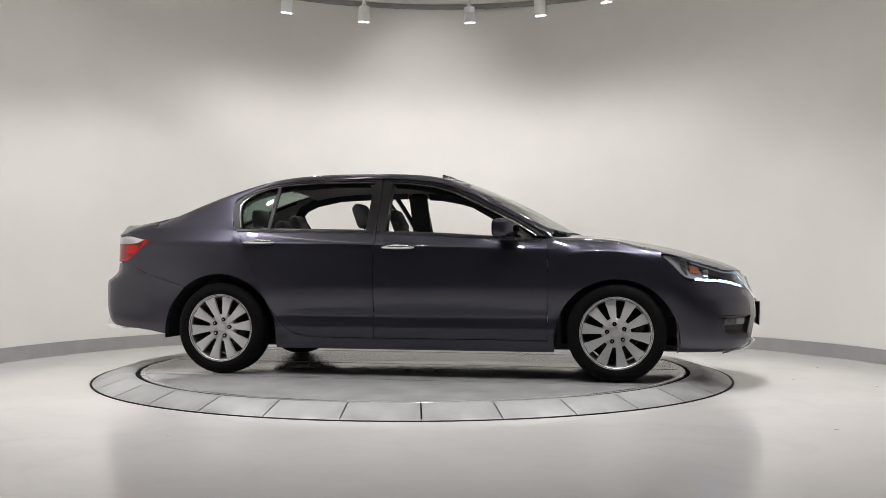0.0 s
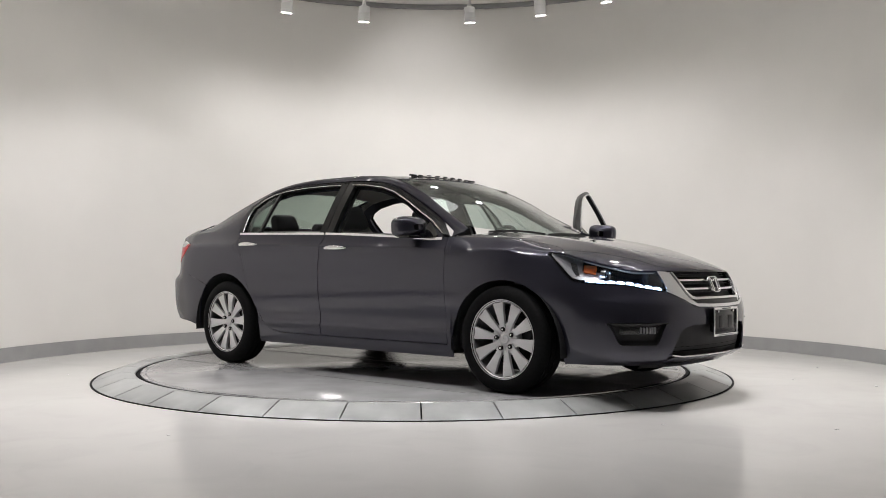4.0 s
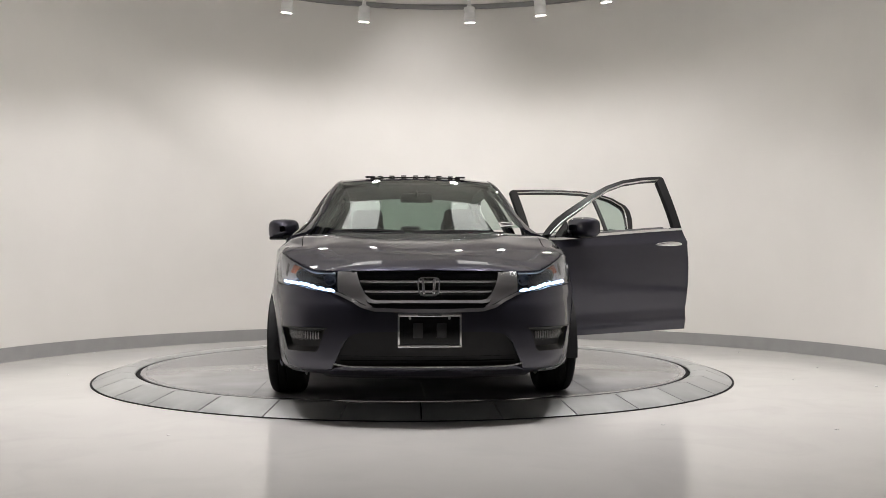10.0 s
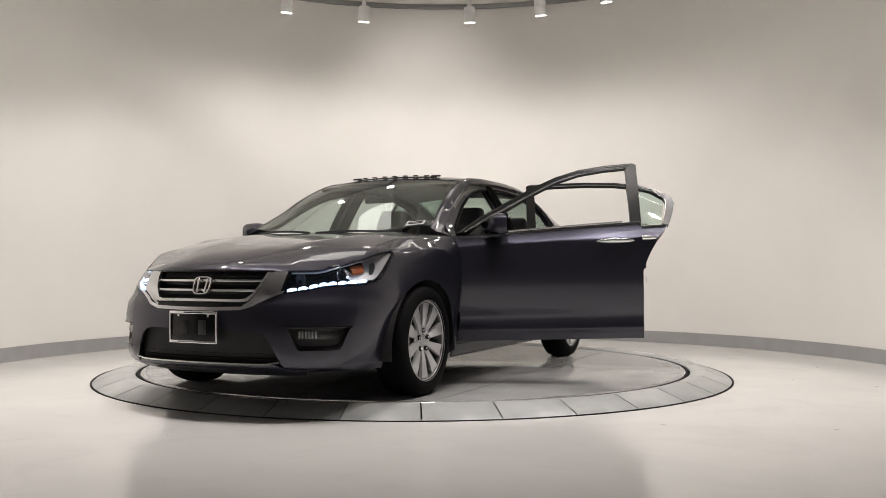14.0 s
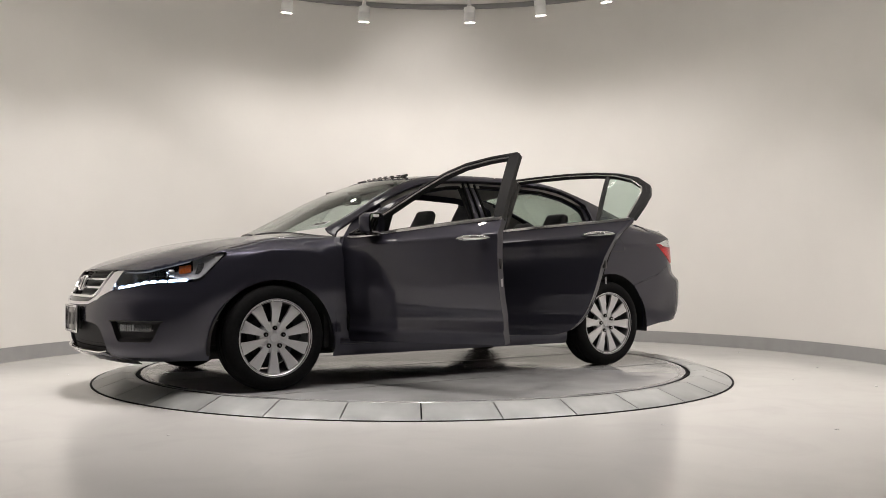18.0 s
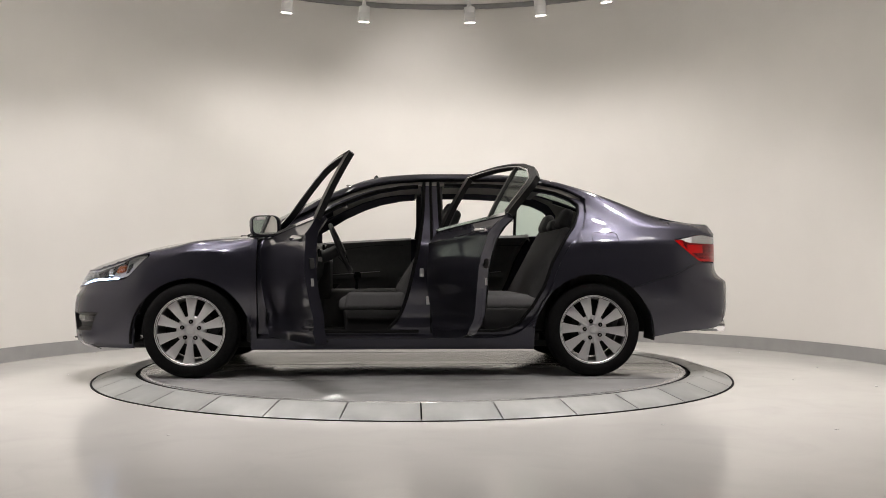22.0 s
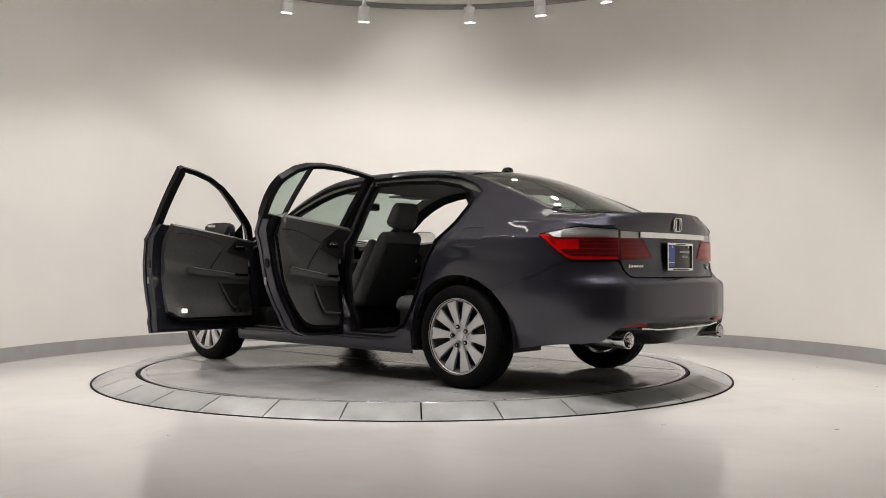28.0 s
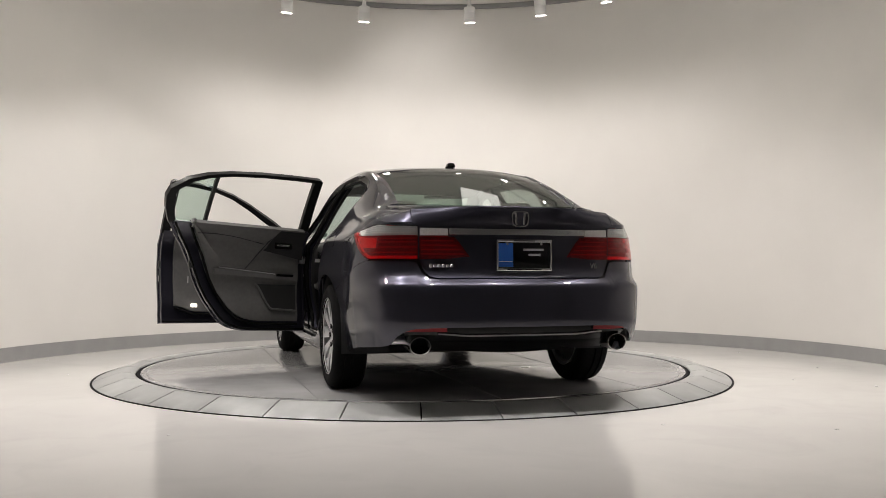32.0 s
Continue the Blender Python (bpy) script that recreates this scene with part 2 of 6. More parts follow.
def sheet(rows, thick=0.0, away=None, closed=False):
    """A surface over rows of points, with thickness behind it and closed rims. away: a point that lies on the inner side."""
    rows = [[Vector(p) for p in r] for r in rows]
    n, k = len(rows), len(rows[0])
    vs = [p for r in rows for p in r]
    fs = [(i * k + j, i * k + j + 1, (i + 1) * k + j + 1, (i + 1) * k + j) for i in range(n - 1) for j in range(k - 1)]
    if not thick:
        return (vs, fs)
    inner = []
    for i in range(n):
        for j in range(k):
            a = rows[min(i + 1, n - 1)][j] - rows[max(i - 1, 0)][j]
            b = rows[i][min(j + 1, k - 1)] - rows[i][max(j - 1, 0)]
            nn = a.cross(b)
            if nn.length < 1e-9:
                nn = Vector((0, 0, 0))
            else:
                nn.normalize()
            if away is not None and nn.dot(rows[i][j] - Vector(away)) < 0:
                nn = -nn
            inner.append(rows[i][j] - nn * thick)
    o = n * k
    vs = vs + inner
    fs = fs + [tuple(o + q for q in reversed(f)) for f in fs]
    rim = [i * k for i in range(n)] + [(n - 1) * k + j for j in range(1, k)] + [i * k + k - 1 for i in range(n - 2, -1, -1)] + [j for j in range(k - 2, 0, -1)]
    for a, b in zip(rim, rim[1:] + rim[:1]):
        fs.append((a, b, o + b, o + a))
    return (vs, fs)


def table(pairs):
    """A smooth curve through (x, value) pairs, as a function."""
    pairs = sorted(pairs)
    xs, ys = np.array([p[0] for p in pairs], float), np.array([p[1] for p in pairs], float)
    h, d = np.diff(xs), np.diff(ys) / np.diff(xs)
    m = np.zeros(len(xs))
    m[0], m[-1] = d[0], d[-1]
    for i in range(1, len(xs) - 1):
        m[i] = 0 if d[i - 1] * d[i] <= 0 else 2 * d[i - 1] * d[i] / (d[i - 1] + d[i])

    def f(x):
        x = min(max(x, xs[0]), xs[-1])
        i = min(max(int(np.searchsorted(xs, x)) - 1, 0), len(xs) - 2)
        t = (x - xs[i]) / h[i]
        return float((1 + 2 * t) * (1 - t) ** 2 * ys[i] + t * (1 - t) ** 2 * h[i] * m[i] + t * t * (3 - 2 * t) * ys[i + 1] + t * t * (t - 1) * h[i] * m[i + 1])
    return f


def span(a, b, n):
    return [a + (b - a) * i / (n - 1) for i in range(n)]


def smooth(a, b, x):
    t = min(max((x - a) / (b - a), 0), 1)
    return t * t * (3 - 2 * t)


# ---------------------------------------------------------------- the booth
def arc(r, a0, a1, n, c=(0, 0)):
    return [(c[0] + r * math.cos(radians(a)), c[1] + r * math.sin(radians(a))) for a in span(a0, a1, n)]


BOOTH_H = 3.88
plan = [(3.6, -9.6), (3.6, -3.2)] + arc(WALL_R, -28, 208, 97, WALL_C) + [(-3.3, -3.2), (-3.3, -9.6)]


def wall_strip(points, z0, z1, t):
    path = [Vector((x, y, 0)) for x, y in points]
    return sweep(path, [(0, z0), (t, z0), (t, z1), (0, z1)])


round_wall = part("wall_round", wall_strip(plan[1:-1], FLOOR_Z, BOOTH_H, 0.12), WALL, None)
tagged(round_wall, "curved seamless white painted booth wall", "wall", kind="structure")
# unseen grey walls and ceiling, added to shape the car's reflections and fill
for side, x in (("east", 3.6), ("west", -3.3)):
    w = part("wall_" + side, rbox((x + (0.062 if x > 0 else -0.062), -6.45, BOOTH_H / 2 - 0.03), (0.12, 6.48, BOOTH_H), 0), DARK, None)
    tagged(w, "unseen grey side wall, added for reflections and fill", "wall", kind="structure")
w = part("wall_unseen_south", rbox((0.15, -9.75, BOOTH_H / 2 - 0.03), (7.2, 0.12, BOOTH_H), 0), DARK, None)
tagged(w, "unseen grey rear wall, added for reflections and fill", "wall", kind="structure")
c = part("ceiling", rbox((0.15, 1.05, BOOTH_H + 0.052), (8.4, 6.1, 0.1), 0), WALL, None)
d = part("ceiling_unseen", rbox((0.15, -5.95, BOOTH_H + 0.052), (8.4, 7.9, 0.1), 0), DARK, None)
tagged(d, "unseen grey ceiling, added for reflections and fill", "ceiling", kind="structure")
tagged(c, "plain off-white ceiling", "ceiling", kind="structure")
skirt = [(x, y) for x, y in arc(WALL_R - 0.001, -28, 208, 97, WALL_C)]
crown = part("crown_trim", wall_strip([(x, y) for x, y in arc(WALL_R - 0.002, -28, 208, 97, WALL_C)], BOOTH_H - 0.055, BOOTH_H - 0.002, -0.03), BASE, None)
tagged(crown, "grey shadow-gap trim where the curved wall meets the ceiling", "trim", kind="structure")
b = part("baseboard", wall_strip(skirt, FLOOR_Z, FLOOR_Z + 0.125, -0.012), BASE, None)
tagged(b, "grey vinyl baseboard along the curved wall", "baseboard", kind="structure")
g = part("floor", sheet([[(x, y, FLOOR_Z) for x in span(-5, 5, 3)] for y in span(-10, 4.5, 3)], 0.1, (0, 0, -5)), FLOOR, None)
tagged(g, "pale grey polished epoxy floor", "floor", kind="structure")

for x, y, r in ((3.11, 1.53, 0.014), (3.28, 0.19, 0.014), (3.16, -1.0, 0.014), (-3.21, 0.91, 0.012), (-3.07, 1.66, 0.016), (-1.19, -2.73, 0.01), (1.28, -2.50, 0.012), (2.11, -2.66, 0.011), (-2.62, -0.2, 0.009), (2.75, -0.6, 0.010)):
    part("floor_mark", rod((x, y, FLOOR_Z), (x, y, FLOOR_Z + 0.002), r, 10), BASE, g)

# ring of stone tiles round the disc, sloping down to the floor
R_IN, R_OUT, R_DISC = 2.082, 2.369, 2.05
rim = part("turntable_surround", [lathe([(R_DISC + 0.004, -0.06), (R_DISC + 0.004, -0.005), (R_DISC + 0.012, -0.001), (R_IN - 0.01, -0.001), (R_IN - 0.004, -0.02), (R_OUT + 0.012, -0.068)], 160), lathe([(R_OUT + 0.001, -0.075), (R_OUT + 0.001, -0.050), (R_OUT + 0.014, -0.050), (R_OUT + 0.018, -0.075)], 160)], [RUBBER], None)
tagged(rim, "dark steel edge of the turntable pit with a ring of grey tiles", "turntable rim", kind="structure")
N_TILE = 34


def tile_geo():
    d = 360 / N_TILE
    gap = 0.12
    rows = []
    for r, z in ((R_IN, -0.006), (R_IN + 0.003, 0.0), (R_IN + 0.05, 0.009), (R_IN + 0.098, 0.013), (R_IN + 0.112, 0.009), (R_OUT - 0.006, -0.048), (R_OUT, -0.054)):
        rows.append([ring(a, r, z) for a in span(gap, d - gap, 5)])
    return sheet(rows, 0.02, (0, 0, -5))


tile_mesh = make_mesh("tile", [tile_geo()], [TILE])
JOINT0 = 270.8
for i in range(N_TILE):
    t = new("tile", tile_mesh)
    t.parent = rim
    t.matrix_basis = pose(0, 0, 0, 0, 0, JOINT0 + i * 360 / N_TILE)

# track lights
track = new("track_lighting")
track.location = (0, 0, TRACK_Z)
tagged(track, "ring of white ceiling track lighting with cylinder spots", "track light")
part("track_rail", lathe([(TRACK_R - 0.018, RAIL_UP), (TRACK_R + 0.018, RAIL_UP), (TRACK_R + 0.018, RAIL_UP + 0.05), (TRACK_R - 0.018, RAIL_UP + 0.05)], 128, closed=True), METAL_W, track, "curved white aluminium track")
for a in range(0, 360, 45):
    p = ring(a + 10, TRACK_R, RAIL_UP + 0.05)
    part("hanger", rod(p, p + Vector((0, 0, BOOTH_H - TRACK_Z - RAIL_UP - 0.05)), 0.006, 8), METAL_W, track)


def head_geo():
    body = lathe([(0.0001, 0.0), (0.03, 0.0), (0.055, -0.008), (0.058, -0.02), (0.058, -0.062), (0.0565, -0.064), (0.0565, -0.07), (0.058, -0.072), (0.058, -0.165), (0.055, -0.168), (0.052, -0.150)], 28)
    stem = rod((0, 0, 0), (0.015, 0, 0.06), 0.024, 14, 0.016)
    foot = rod((0.012, 0, 0.05), (0.05, 0, RAIL_UP + 0.09), 0.012, 10)
    return [body, stem, foot]


head_mesh = make_mesh("spot_head", head_geo(), [METAL_W])
face_mesh = make_mesh("lamp_face", [lathe([(0.0001, -0.150), (0.052, -0.150)], 28)], [LAMP])
for a in HEADS:
    h = new("spot_head", head_mesh)
    h.parent = track
    h.matrix_basis = Matrix.Translation(ring(a, TRACK_R, -0.07)) @ pose(0, 0, 0, 0, 0, a) @ pose(0, 0, 0, 0, -9, 0)
    f = new("lamp_face", face_mesh)
    f.parent = h

# slim battens and two square panels on the ceiling
for y in (-2.6, -0.9, 0.7):
    for x in (-1.75, 0.1, 1.95) if y < 0.5 else (-1.75, 1.95):
        lamp = new("linear_lamp")
        lamp.location = (x, y, BOOTH_H - 0.10)
        tagged(lamp, "slim white linear ceiling lamp", "ceiling lamp", "linear lamps on the ceiling")
        part("housing", rbox((0, 0, 0.05), (1.70, 0.10, 0.09), 0.01), METAL_W, lamp)
        part("diffuser", rbox((0, 0, 0.0), (1.64, 0.034, 0.03), 0.005), TUBE, lamp)
for x in (-0.85, 0.90):
    lamp = new("panel_lamp")
    lamp.location = (x, 0.95, BOOTH_H - 0.05)
    tagged(lamp, "flat square white ceiling panel lamp", "ceiling lamp", "panel lamps on the ceiling")
    part("frame", rbox((0, 0, 0.02), (0.62, 0.92, 0.05), 0.006), METAL_W, lamp)
    part("diffuser", rbox((0, 0, -0.006), (0.56, 0.86, 0.012), 0.003), PANEL, lamp)

# the disc that turns
disc = new("turntable_disc")
disc.location = (0, 0, 0)
tagged(disc, "grey painted steel turntable disc under the car", "turntable")
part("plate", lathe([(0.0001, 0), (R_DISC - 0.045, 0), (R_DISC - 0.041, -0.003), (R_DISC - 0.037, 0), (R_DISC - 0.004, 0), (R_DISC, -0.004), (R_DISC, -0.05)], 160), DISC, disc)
for y in (-1.02, 0.0, 1.02):
    part("seam", rbox((0, y, 0.0005), (2 * math.sqrt((R_DISC - 0.05) ** 2 - y * y), 0.003, 0.002), 0), SEAM, disc)

# ---------------------------------------------------------------- the car's surface
# car space: x forward, y left, z up, origin on the ground midway between the axles
OFF = Matrix.Translation((0.166, -0.012, 0))
car = new("car")
tagged(car, "dark grey metallic four-door sedan on the turntable, two side doors open", "car")

PLAN = [(2.37, 0), (2.36, 0.2), (2.325, 0.4), (2.255, 0.58), (2.15, 0.715), (2.0, 0.805), (1.78, 0.868), (1.4, 0.902), (1.0, 0.914), (0.5, 0.92), (0, 0.922),
        (-0.5, 0.923), (-1.0, 0.922), (-1.4, 0.916), (-1.8, 0.893), (-2.05, 0.862), (-2.27, 0.80), (-2.395, 0.69), (-2.455, 0.52), (-2.487, 0.3), (-2.498, 0)]


def _plan_curve():
    out = []
    n = len(PLAN)
    P = [Vector((PLAN[0][0] - 0.01, -0.2, 0))] + [Vector((x, y, 0)) for x, y in PLAN] + [Vector((PLAN[-1][0] + 0.01, -0.3, 0))]
    for i in range(1, n):
        a, b, c, d = P[i - 1:i + 3]
        for k in range(24):
            t = k / 24
            out.append(0.5 * ((2 * b) + (c - a) * t + (2 * a - 5 * b + 4 * c - d) * t * t + (3 * b - a - 3 * c + d) * t ** 3))
    out.append(P[n])
    return out


PC = _plan_curve()
PS = [0.0]
for a_, b_ in zip(PC, PC[1:]):
    PS.append(PS[-1] + (b_ - a_).length)
PXA, PYA, PSA = np.array([p.x for p in PC]), np.array([p.y for p in PC]), np.array(PS)
PNX, PNY = np.gradient(PYA, PSA), -np.gradient(PXA, PSA)
LEN = PS[-1]


def q_x(x):
    """How far along the outline the side reaches x."""
    return float(np.interp(-x, -PXA, PSA))


def q_front(y):
    k = int(np.argmax(PXA < 1.5))
    return float(np.interp(y, PYA[:k], PSA[:k]))


def q_rear(y):
    k = int(np.argmax(PXA < -1.6))
    return float(np.interp(y, PYA[k:][::-1], PSA[k:][::-1]))


IN_SIDE = table([(0.14, 0.11), (0.18, 0.066), (0.22, 0.046), (0.27, 0.040), (0.315, 0.034), (0.345, 0.026), (0.37, 0.033), (0.41, 0.034), (0.48, 0.022), (0.56, 0.010), (0.64, 0.003), (0.72, 0.001), (0.79, 0.005), (0.85, 0.014), (0.89, 0.021), (0.915, 0.0215), (0.93, 0.026), (0.96, 0.045), (1.0, 0.072), (1.05, 0.107), (1.1, 0.15)])
IN_ENDS = table([(0.14, 0.11), (0.18, 0.075), (0.22, 0.058), (0.30, 0.042), (0.40, 0.030), (0.48, 0.021), (0.56, 0.010), (0.64, 0.003), (0.72, 0.001), (0.79, 0.005), (0.85, 0.014), (0.89, 0.021), (0.93, 0.028), (0.96, 0.045), (1.0, 0.072), (1.05, 0.107), (1.1, 0.15)])
IN_FRONT = table([(0.16, 0.13), (0.20, 0.07), (0.23, 0.03), (0.28, 0.012), (0.36, 0.005), (0.46, 0.0), (0.55, 0.012), (0.60, 0.04), (0.66, 0.065), (0.72, 0.10), (0.76, 0.135), (0.82, 0.20), (0.9, 0.32)])
IN_REAR = table([(0.22, 0.14), (0.28, 0.07), (0.34, 0.035), (0.40, 0.012), (0.48, 0.0), (0.60, 0.0), (0.652, 0.003), (0.664, 0.011), (0.672, 0.022), (0.70, 0.056), (0.735, 0.080), (0.82, 0.088), (0.92, 0.09), (0.97, 0.092), (1.02, 0.082), (1.06, 0.076), (1.08, 0.08)])


CREASE = table([(1.8, 0.835), (1.5, 0.858), (1.2, 0.872), (0.9, 0.880), (0.5, 0.892), (0, 0.905), (-0.5, 0.9185), (-1.0, 0.932), (-1.5, 0.943), (-2.1, 0.950)])


def skin(q, z, out=0.0):
    """The lower body: outline length q and height z to a place; out: metres proud of the skin."""
    x, y = float(np.interp(q, PSA, PXA)), float(np.interp(q, PSA, PYA))
    nx, ny = float(np.interp(q, PSA, PNX)), float(np.interp(q, PSA, PNY))
    h = math.hypot(nx, ny)
    nx, ny = nx / h, ny / h
    wf, wr = smooth(1.7, 2.2, x), smooth(2.05, 2.44, -x)
    we = max(smooth(1.0, 1.3, x), smooth(1.2, 1.6, -x))
    side = lambda h: IN_SIDE(h) * (1 - we) + IN_ENDS(h) * we
    # the shoulder crease: below it the flank stands upright, above it the band leans in to the belt
    zb = SHOULDER(x)
    zc = min(CREASE(x), zb - 0.035)
    wc = (1 - smooth(1.45, 1.80, x)) * (1 - smooth(1.80, 2.10, -x))
    i = side(z)
    if wc > 0 and z > zc - 0.10:
        low, high = side(zc) - 0.006, side(zb) + 0.011 + 0.048 * smooth(0.96, 1.25, x)
        if z > zc:
            u = (z - zc) / (zb - zc)
            lean = low + (high - low) * (u ** 0.85 if u < 1 else 1 + (u - 1))
        else:
            lean = i + (low - side(zc)) * smooth(zc - 0.10, zc, z)
        i += (lean - i) * wc
    i = i * (1 - wf - wr) + IN_FRONT(z) * wf + IN_REAR(z) * wr
    if x > 1.0:
        i += smooth(1.2, 1.9, x) * 0.22 * max(0, z - 0.62) * (1 - wf)
    i -= out
    return Vector((x - nx * i, max(0.0, y - ny * i), z))


SHOULDER = table([(2.36, 0.735), (2.2, 0.738), (2.1, 0.757), (1.93, 0.796), (1.76, 0.844), (1.56, 0.893), (1.36, 0.94), (1.12, 0.955), (1.0, 0.955), (0.87, 0.945), (0.54, 0.965), (-0.27, 1.005), (-1.3, 1.03), (-1.6, 1.045), (-1.9, 1.048), (-2.05, 1.040), (-2.2, 1.018), (-2.3, 1.004), (-2.5, 1.0)])
RAIL_Z = table([(1.0, 0.975), (0.83, 1.06), (0.66, 1.15), (0.52, 1.233), (0.37, 1.305), (0.2, 1.368), (0.04, 1.400), (-0.25, 1.418), (-0.6, 1.42), (-0.86, 1.41), (-1.08, 1.385), (-1.3, 1.33), (-1.49, 1.27), (-1.7, 1.19), (-1.87, 1.122), (-2.03, 1.090), (-2.2, 1.076), (-2.3, 1.074), (-2.45, 1.072)])
RAIL_Y = table([(1.0, 0.75), (0.83, 0.715), (0.66, 0.672), (0.52, 0.648), (0.37, 0.625), (0.2, 0.605), (0.04, 0.595), (-0.25, 0.588), (-0.6, 0.586), (-0.86, 0.586), (-1.08, 0.588), (-1.3, 0.592), (-1.49, 0.605), (-1.7, 0.628), (-1.87, 0.648), (-2.03, 0.648), (-2.2, 0.612), (-2.32, 0.575), (-2.45, 0.53)])
ROOF_C = table([(0.35, 1.385), (0.2, 1.425), (-0.05, 1.455), (-0.4, 1.468), (-0.7, 1.468), (-1.0, 1.453), (-1.25, 1.418), (-1.5, 1.345)])
HOOD_C = table([(2.27, 0.738), (2.2, 0.775), (2.1, 0.812), (1.93, 0.860), (1.76, 0.898), (1.5, 0.942), (1.25, 0.972), (1.1, 0.985), (0.9, 0.99)])


def shoulder_y(x):
    return skin(q_x(x), SHOULDER(x)).y


def glass_side(x, z, out=0.0):
    """The greenhouse's flank, from the belt to the roof rail."""
    zb, zr = SHOULDER(x), RAIL_Z(x)
    yb, yr = shoulder_y(x), RAIL_Y(x)
    t = (z - zb) / max(zr - zb, 0.02)
    y = yb - (yb - yr) * (0.80 * t + 0.20 * t * t)
    return Vector((x, y + out, z))


def flank(x, z, out=0.0):
    return glass_side(x, z, out) if z > SHOULDER(x) else skin(q_x(x), z, out)


TOP_EDGE = [skin(q, SHOULDER(float(np.interp(q, PSA, PXA)))) for q in span(0, q_x(0.95), 160)]
TE_X, TE_Y, TE_Z = (np.array([axis_of(p) for p in TOP_EDGE]) for axis_of in (lambda p: p.x, lambda p: p.y, lambda p: p.z))


def edge_y(x):
    """Half the width of the bonnet surface at x, along the lamps' and wings' top edge."""
    return float(np.interp(-x, -TE_X, TE_Y))


def edge_z(x):
    return float(np.interp(-x, -TE_X, TE_Z))


def bonnet(x, y):
    ye, he, hc = max(edge_y(x), 0.02), edge_z(x), HOOD_C(x)
    u = min(abs(y) / ye, 1)
    crease = 0.009 * math.exp(-((abs(y) - (0.34 + 0.20 * (1.9 - x))) / 0.12) ** 2) * smooth(2.15, 1.55, x)
    return Vector((x, y, he + (hc - he) * (1 - u ** 2.5) + crease))


IN_PT = (0, 0, 0.6)


def side_panel(xs, lo, hi, nv=14, thick=0.012, out=0.0, fn=None, top=None, soft=None):
    """A piece of the flank over stations xs between two heights, optionally with rows that carry on over the shoulder."""
    fn = fn or (lambda x, z: skin(q_x(x), z, out))
    rows = []
    for x in xs:
        a, b = lo(x), hi(x)
        r = [fn(x, z) for z in span(a, b, nv)]
        if top:
            r += top(x)
        if soft:
            # round the shoulder off
            w = 0.5 * soft(x)
            for n in range(10):
                r = [r[0]] + [r[j] if j < nv - 7 else r[j].lerp((r[j - 1] + r[j + 1]) / 2, w) for j in range(1, len(r) - 1)] + [r[-1]]
        rows.append(r)
    return sheet(rows, thick, IN_PT)


def q_panel(qs, lo, hi, nv=14, thick=0.012, out=0.0):
    return sheet([[skin(q, z, out) for z in span(lo(q), hi(q), nv)] for q in qs], thick, IN_PT)


def arch(x, cx, cz, r, floor):
    d = r * r - (x - cx) ** 2
    return max(floor, cz + math.sqrt(d)) if d > 0 else floor


def arch_xs(cx, r, n=26):
    return [cx + r * math.cos(math.pi * i / (n - 1)) for i in range(n)]


FA = (1.388, 0.275, 0.406)
RA = (-1.395, 0.29, 0.421)
SILL = 0.272
DOOR_F, DOOR_B, DOOR_R = 0.94, -0.257, -1.31
REAR_EDGE = table([(-0.42, SILL), (-0.70, 0.274), (-0.82, 0.293), (-0.90, 0.335), (-1.0, 0.45), (-1.08, 0.60), (-1.14, 0.77), (-1.22, 0.91), (-1.31, 1.025)])
HOOD_I = table([(1.9, 0.70), (1.7, 0.705), (1.4, 0.725), (1.0, 0.735)])


def HOOD_W(x):
    k = smooth(1.66, 1.80, x)
    return HOOD_I(x) * (1 - k) + (edge_y(x) - 0.004) * k
LAMP_LO = table([(0.0, 0.60), (q_front(0.43), 0.606), (q_front(0.487), 0.615), (q_front(0.63), 0.636), (q_front(0.71), 0.653), (q_x(1.953), 0.665), (q_x(1.86), 0.677), (q_x(1.842), 0.684), (q_x(1.811), 0.712), (q_x(1.744), 0.782), (q_x(1.685), 0.836), (q_x(1.66), 0.842)])


LAMP_TOP = table([(1.66, 0.846), (1.703, 0.843), (1.76, 0.835), (1.88, 0.812), (1.988, 0.790), (2.084, 0.764), (2.155, 0.744), (2.3, 0.735)])


def lamp_hi(q):
    x = float(np.interp(q, PSA, PXA))
    return min(LAMP_TOP(x), max(SHOULDER(x), 0.735) - 0.004)


def both(g):
    return [g, flip(g)]


def add(name, geo, mat, parent=car, label="", sharp=38):
    return part(name, geo, mat, parent, label, sharp, OFF if parent is car else None)


# fenders
def fender():
    xs = sorted(set([0.941, 0.955, 0.97, 0.9815] + arch_xs(FA[0], FA[2] - 0.0005) + span(1.40, 1.69, 8)))

    def top(x):
        ye, yh = edge_y(x), HOOD_W(x) + 0.003
        return [bonnet(x, ye + (yh - ye) * k / 5) for k in range(1, 6)]
    lo = lambda x: arch(x, *FA, 0.19)
    a = side_panel([x for x in xs if x < 1.684] + [1.685], lo, SHOULDER, 26, 0.012, top=top, soft=lambda x: smooth(0.95, 1.12, x) * smooth(1.70, 1.58, x))
    b = side_panel([1.685] + [x for x in xs if 1.689 < x < 1.735] + [1.737], lo, lambda x: LAMP_LO(q_x(x)) - 0.005, 14)
    c = side_panel(span(1.685, 2.10, 18), lambda x: min(lamp_hi(q_x(x)) + 0.004, SHOULDER(x) - 0.001), SHOULDER, 5, 0.012, top=top)
    return [a, b, c]


fl = fender()
add("fender", fl, PAINT)
add("fender", [flip(g) for g in fl], PAINT)

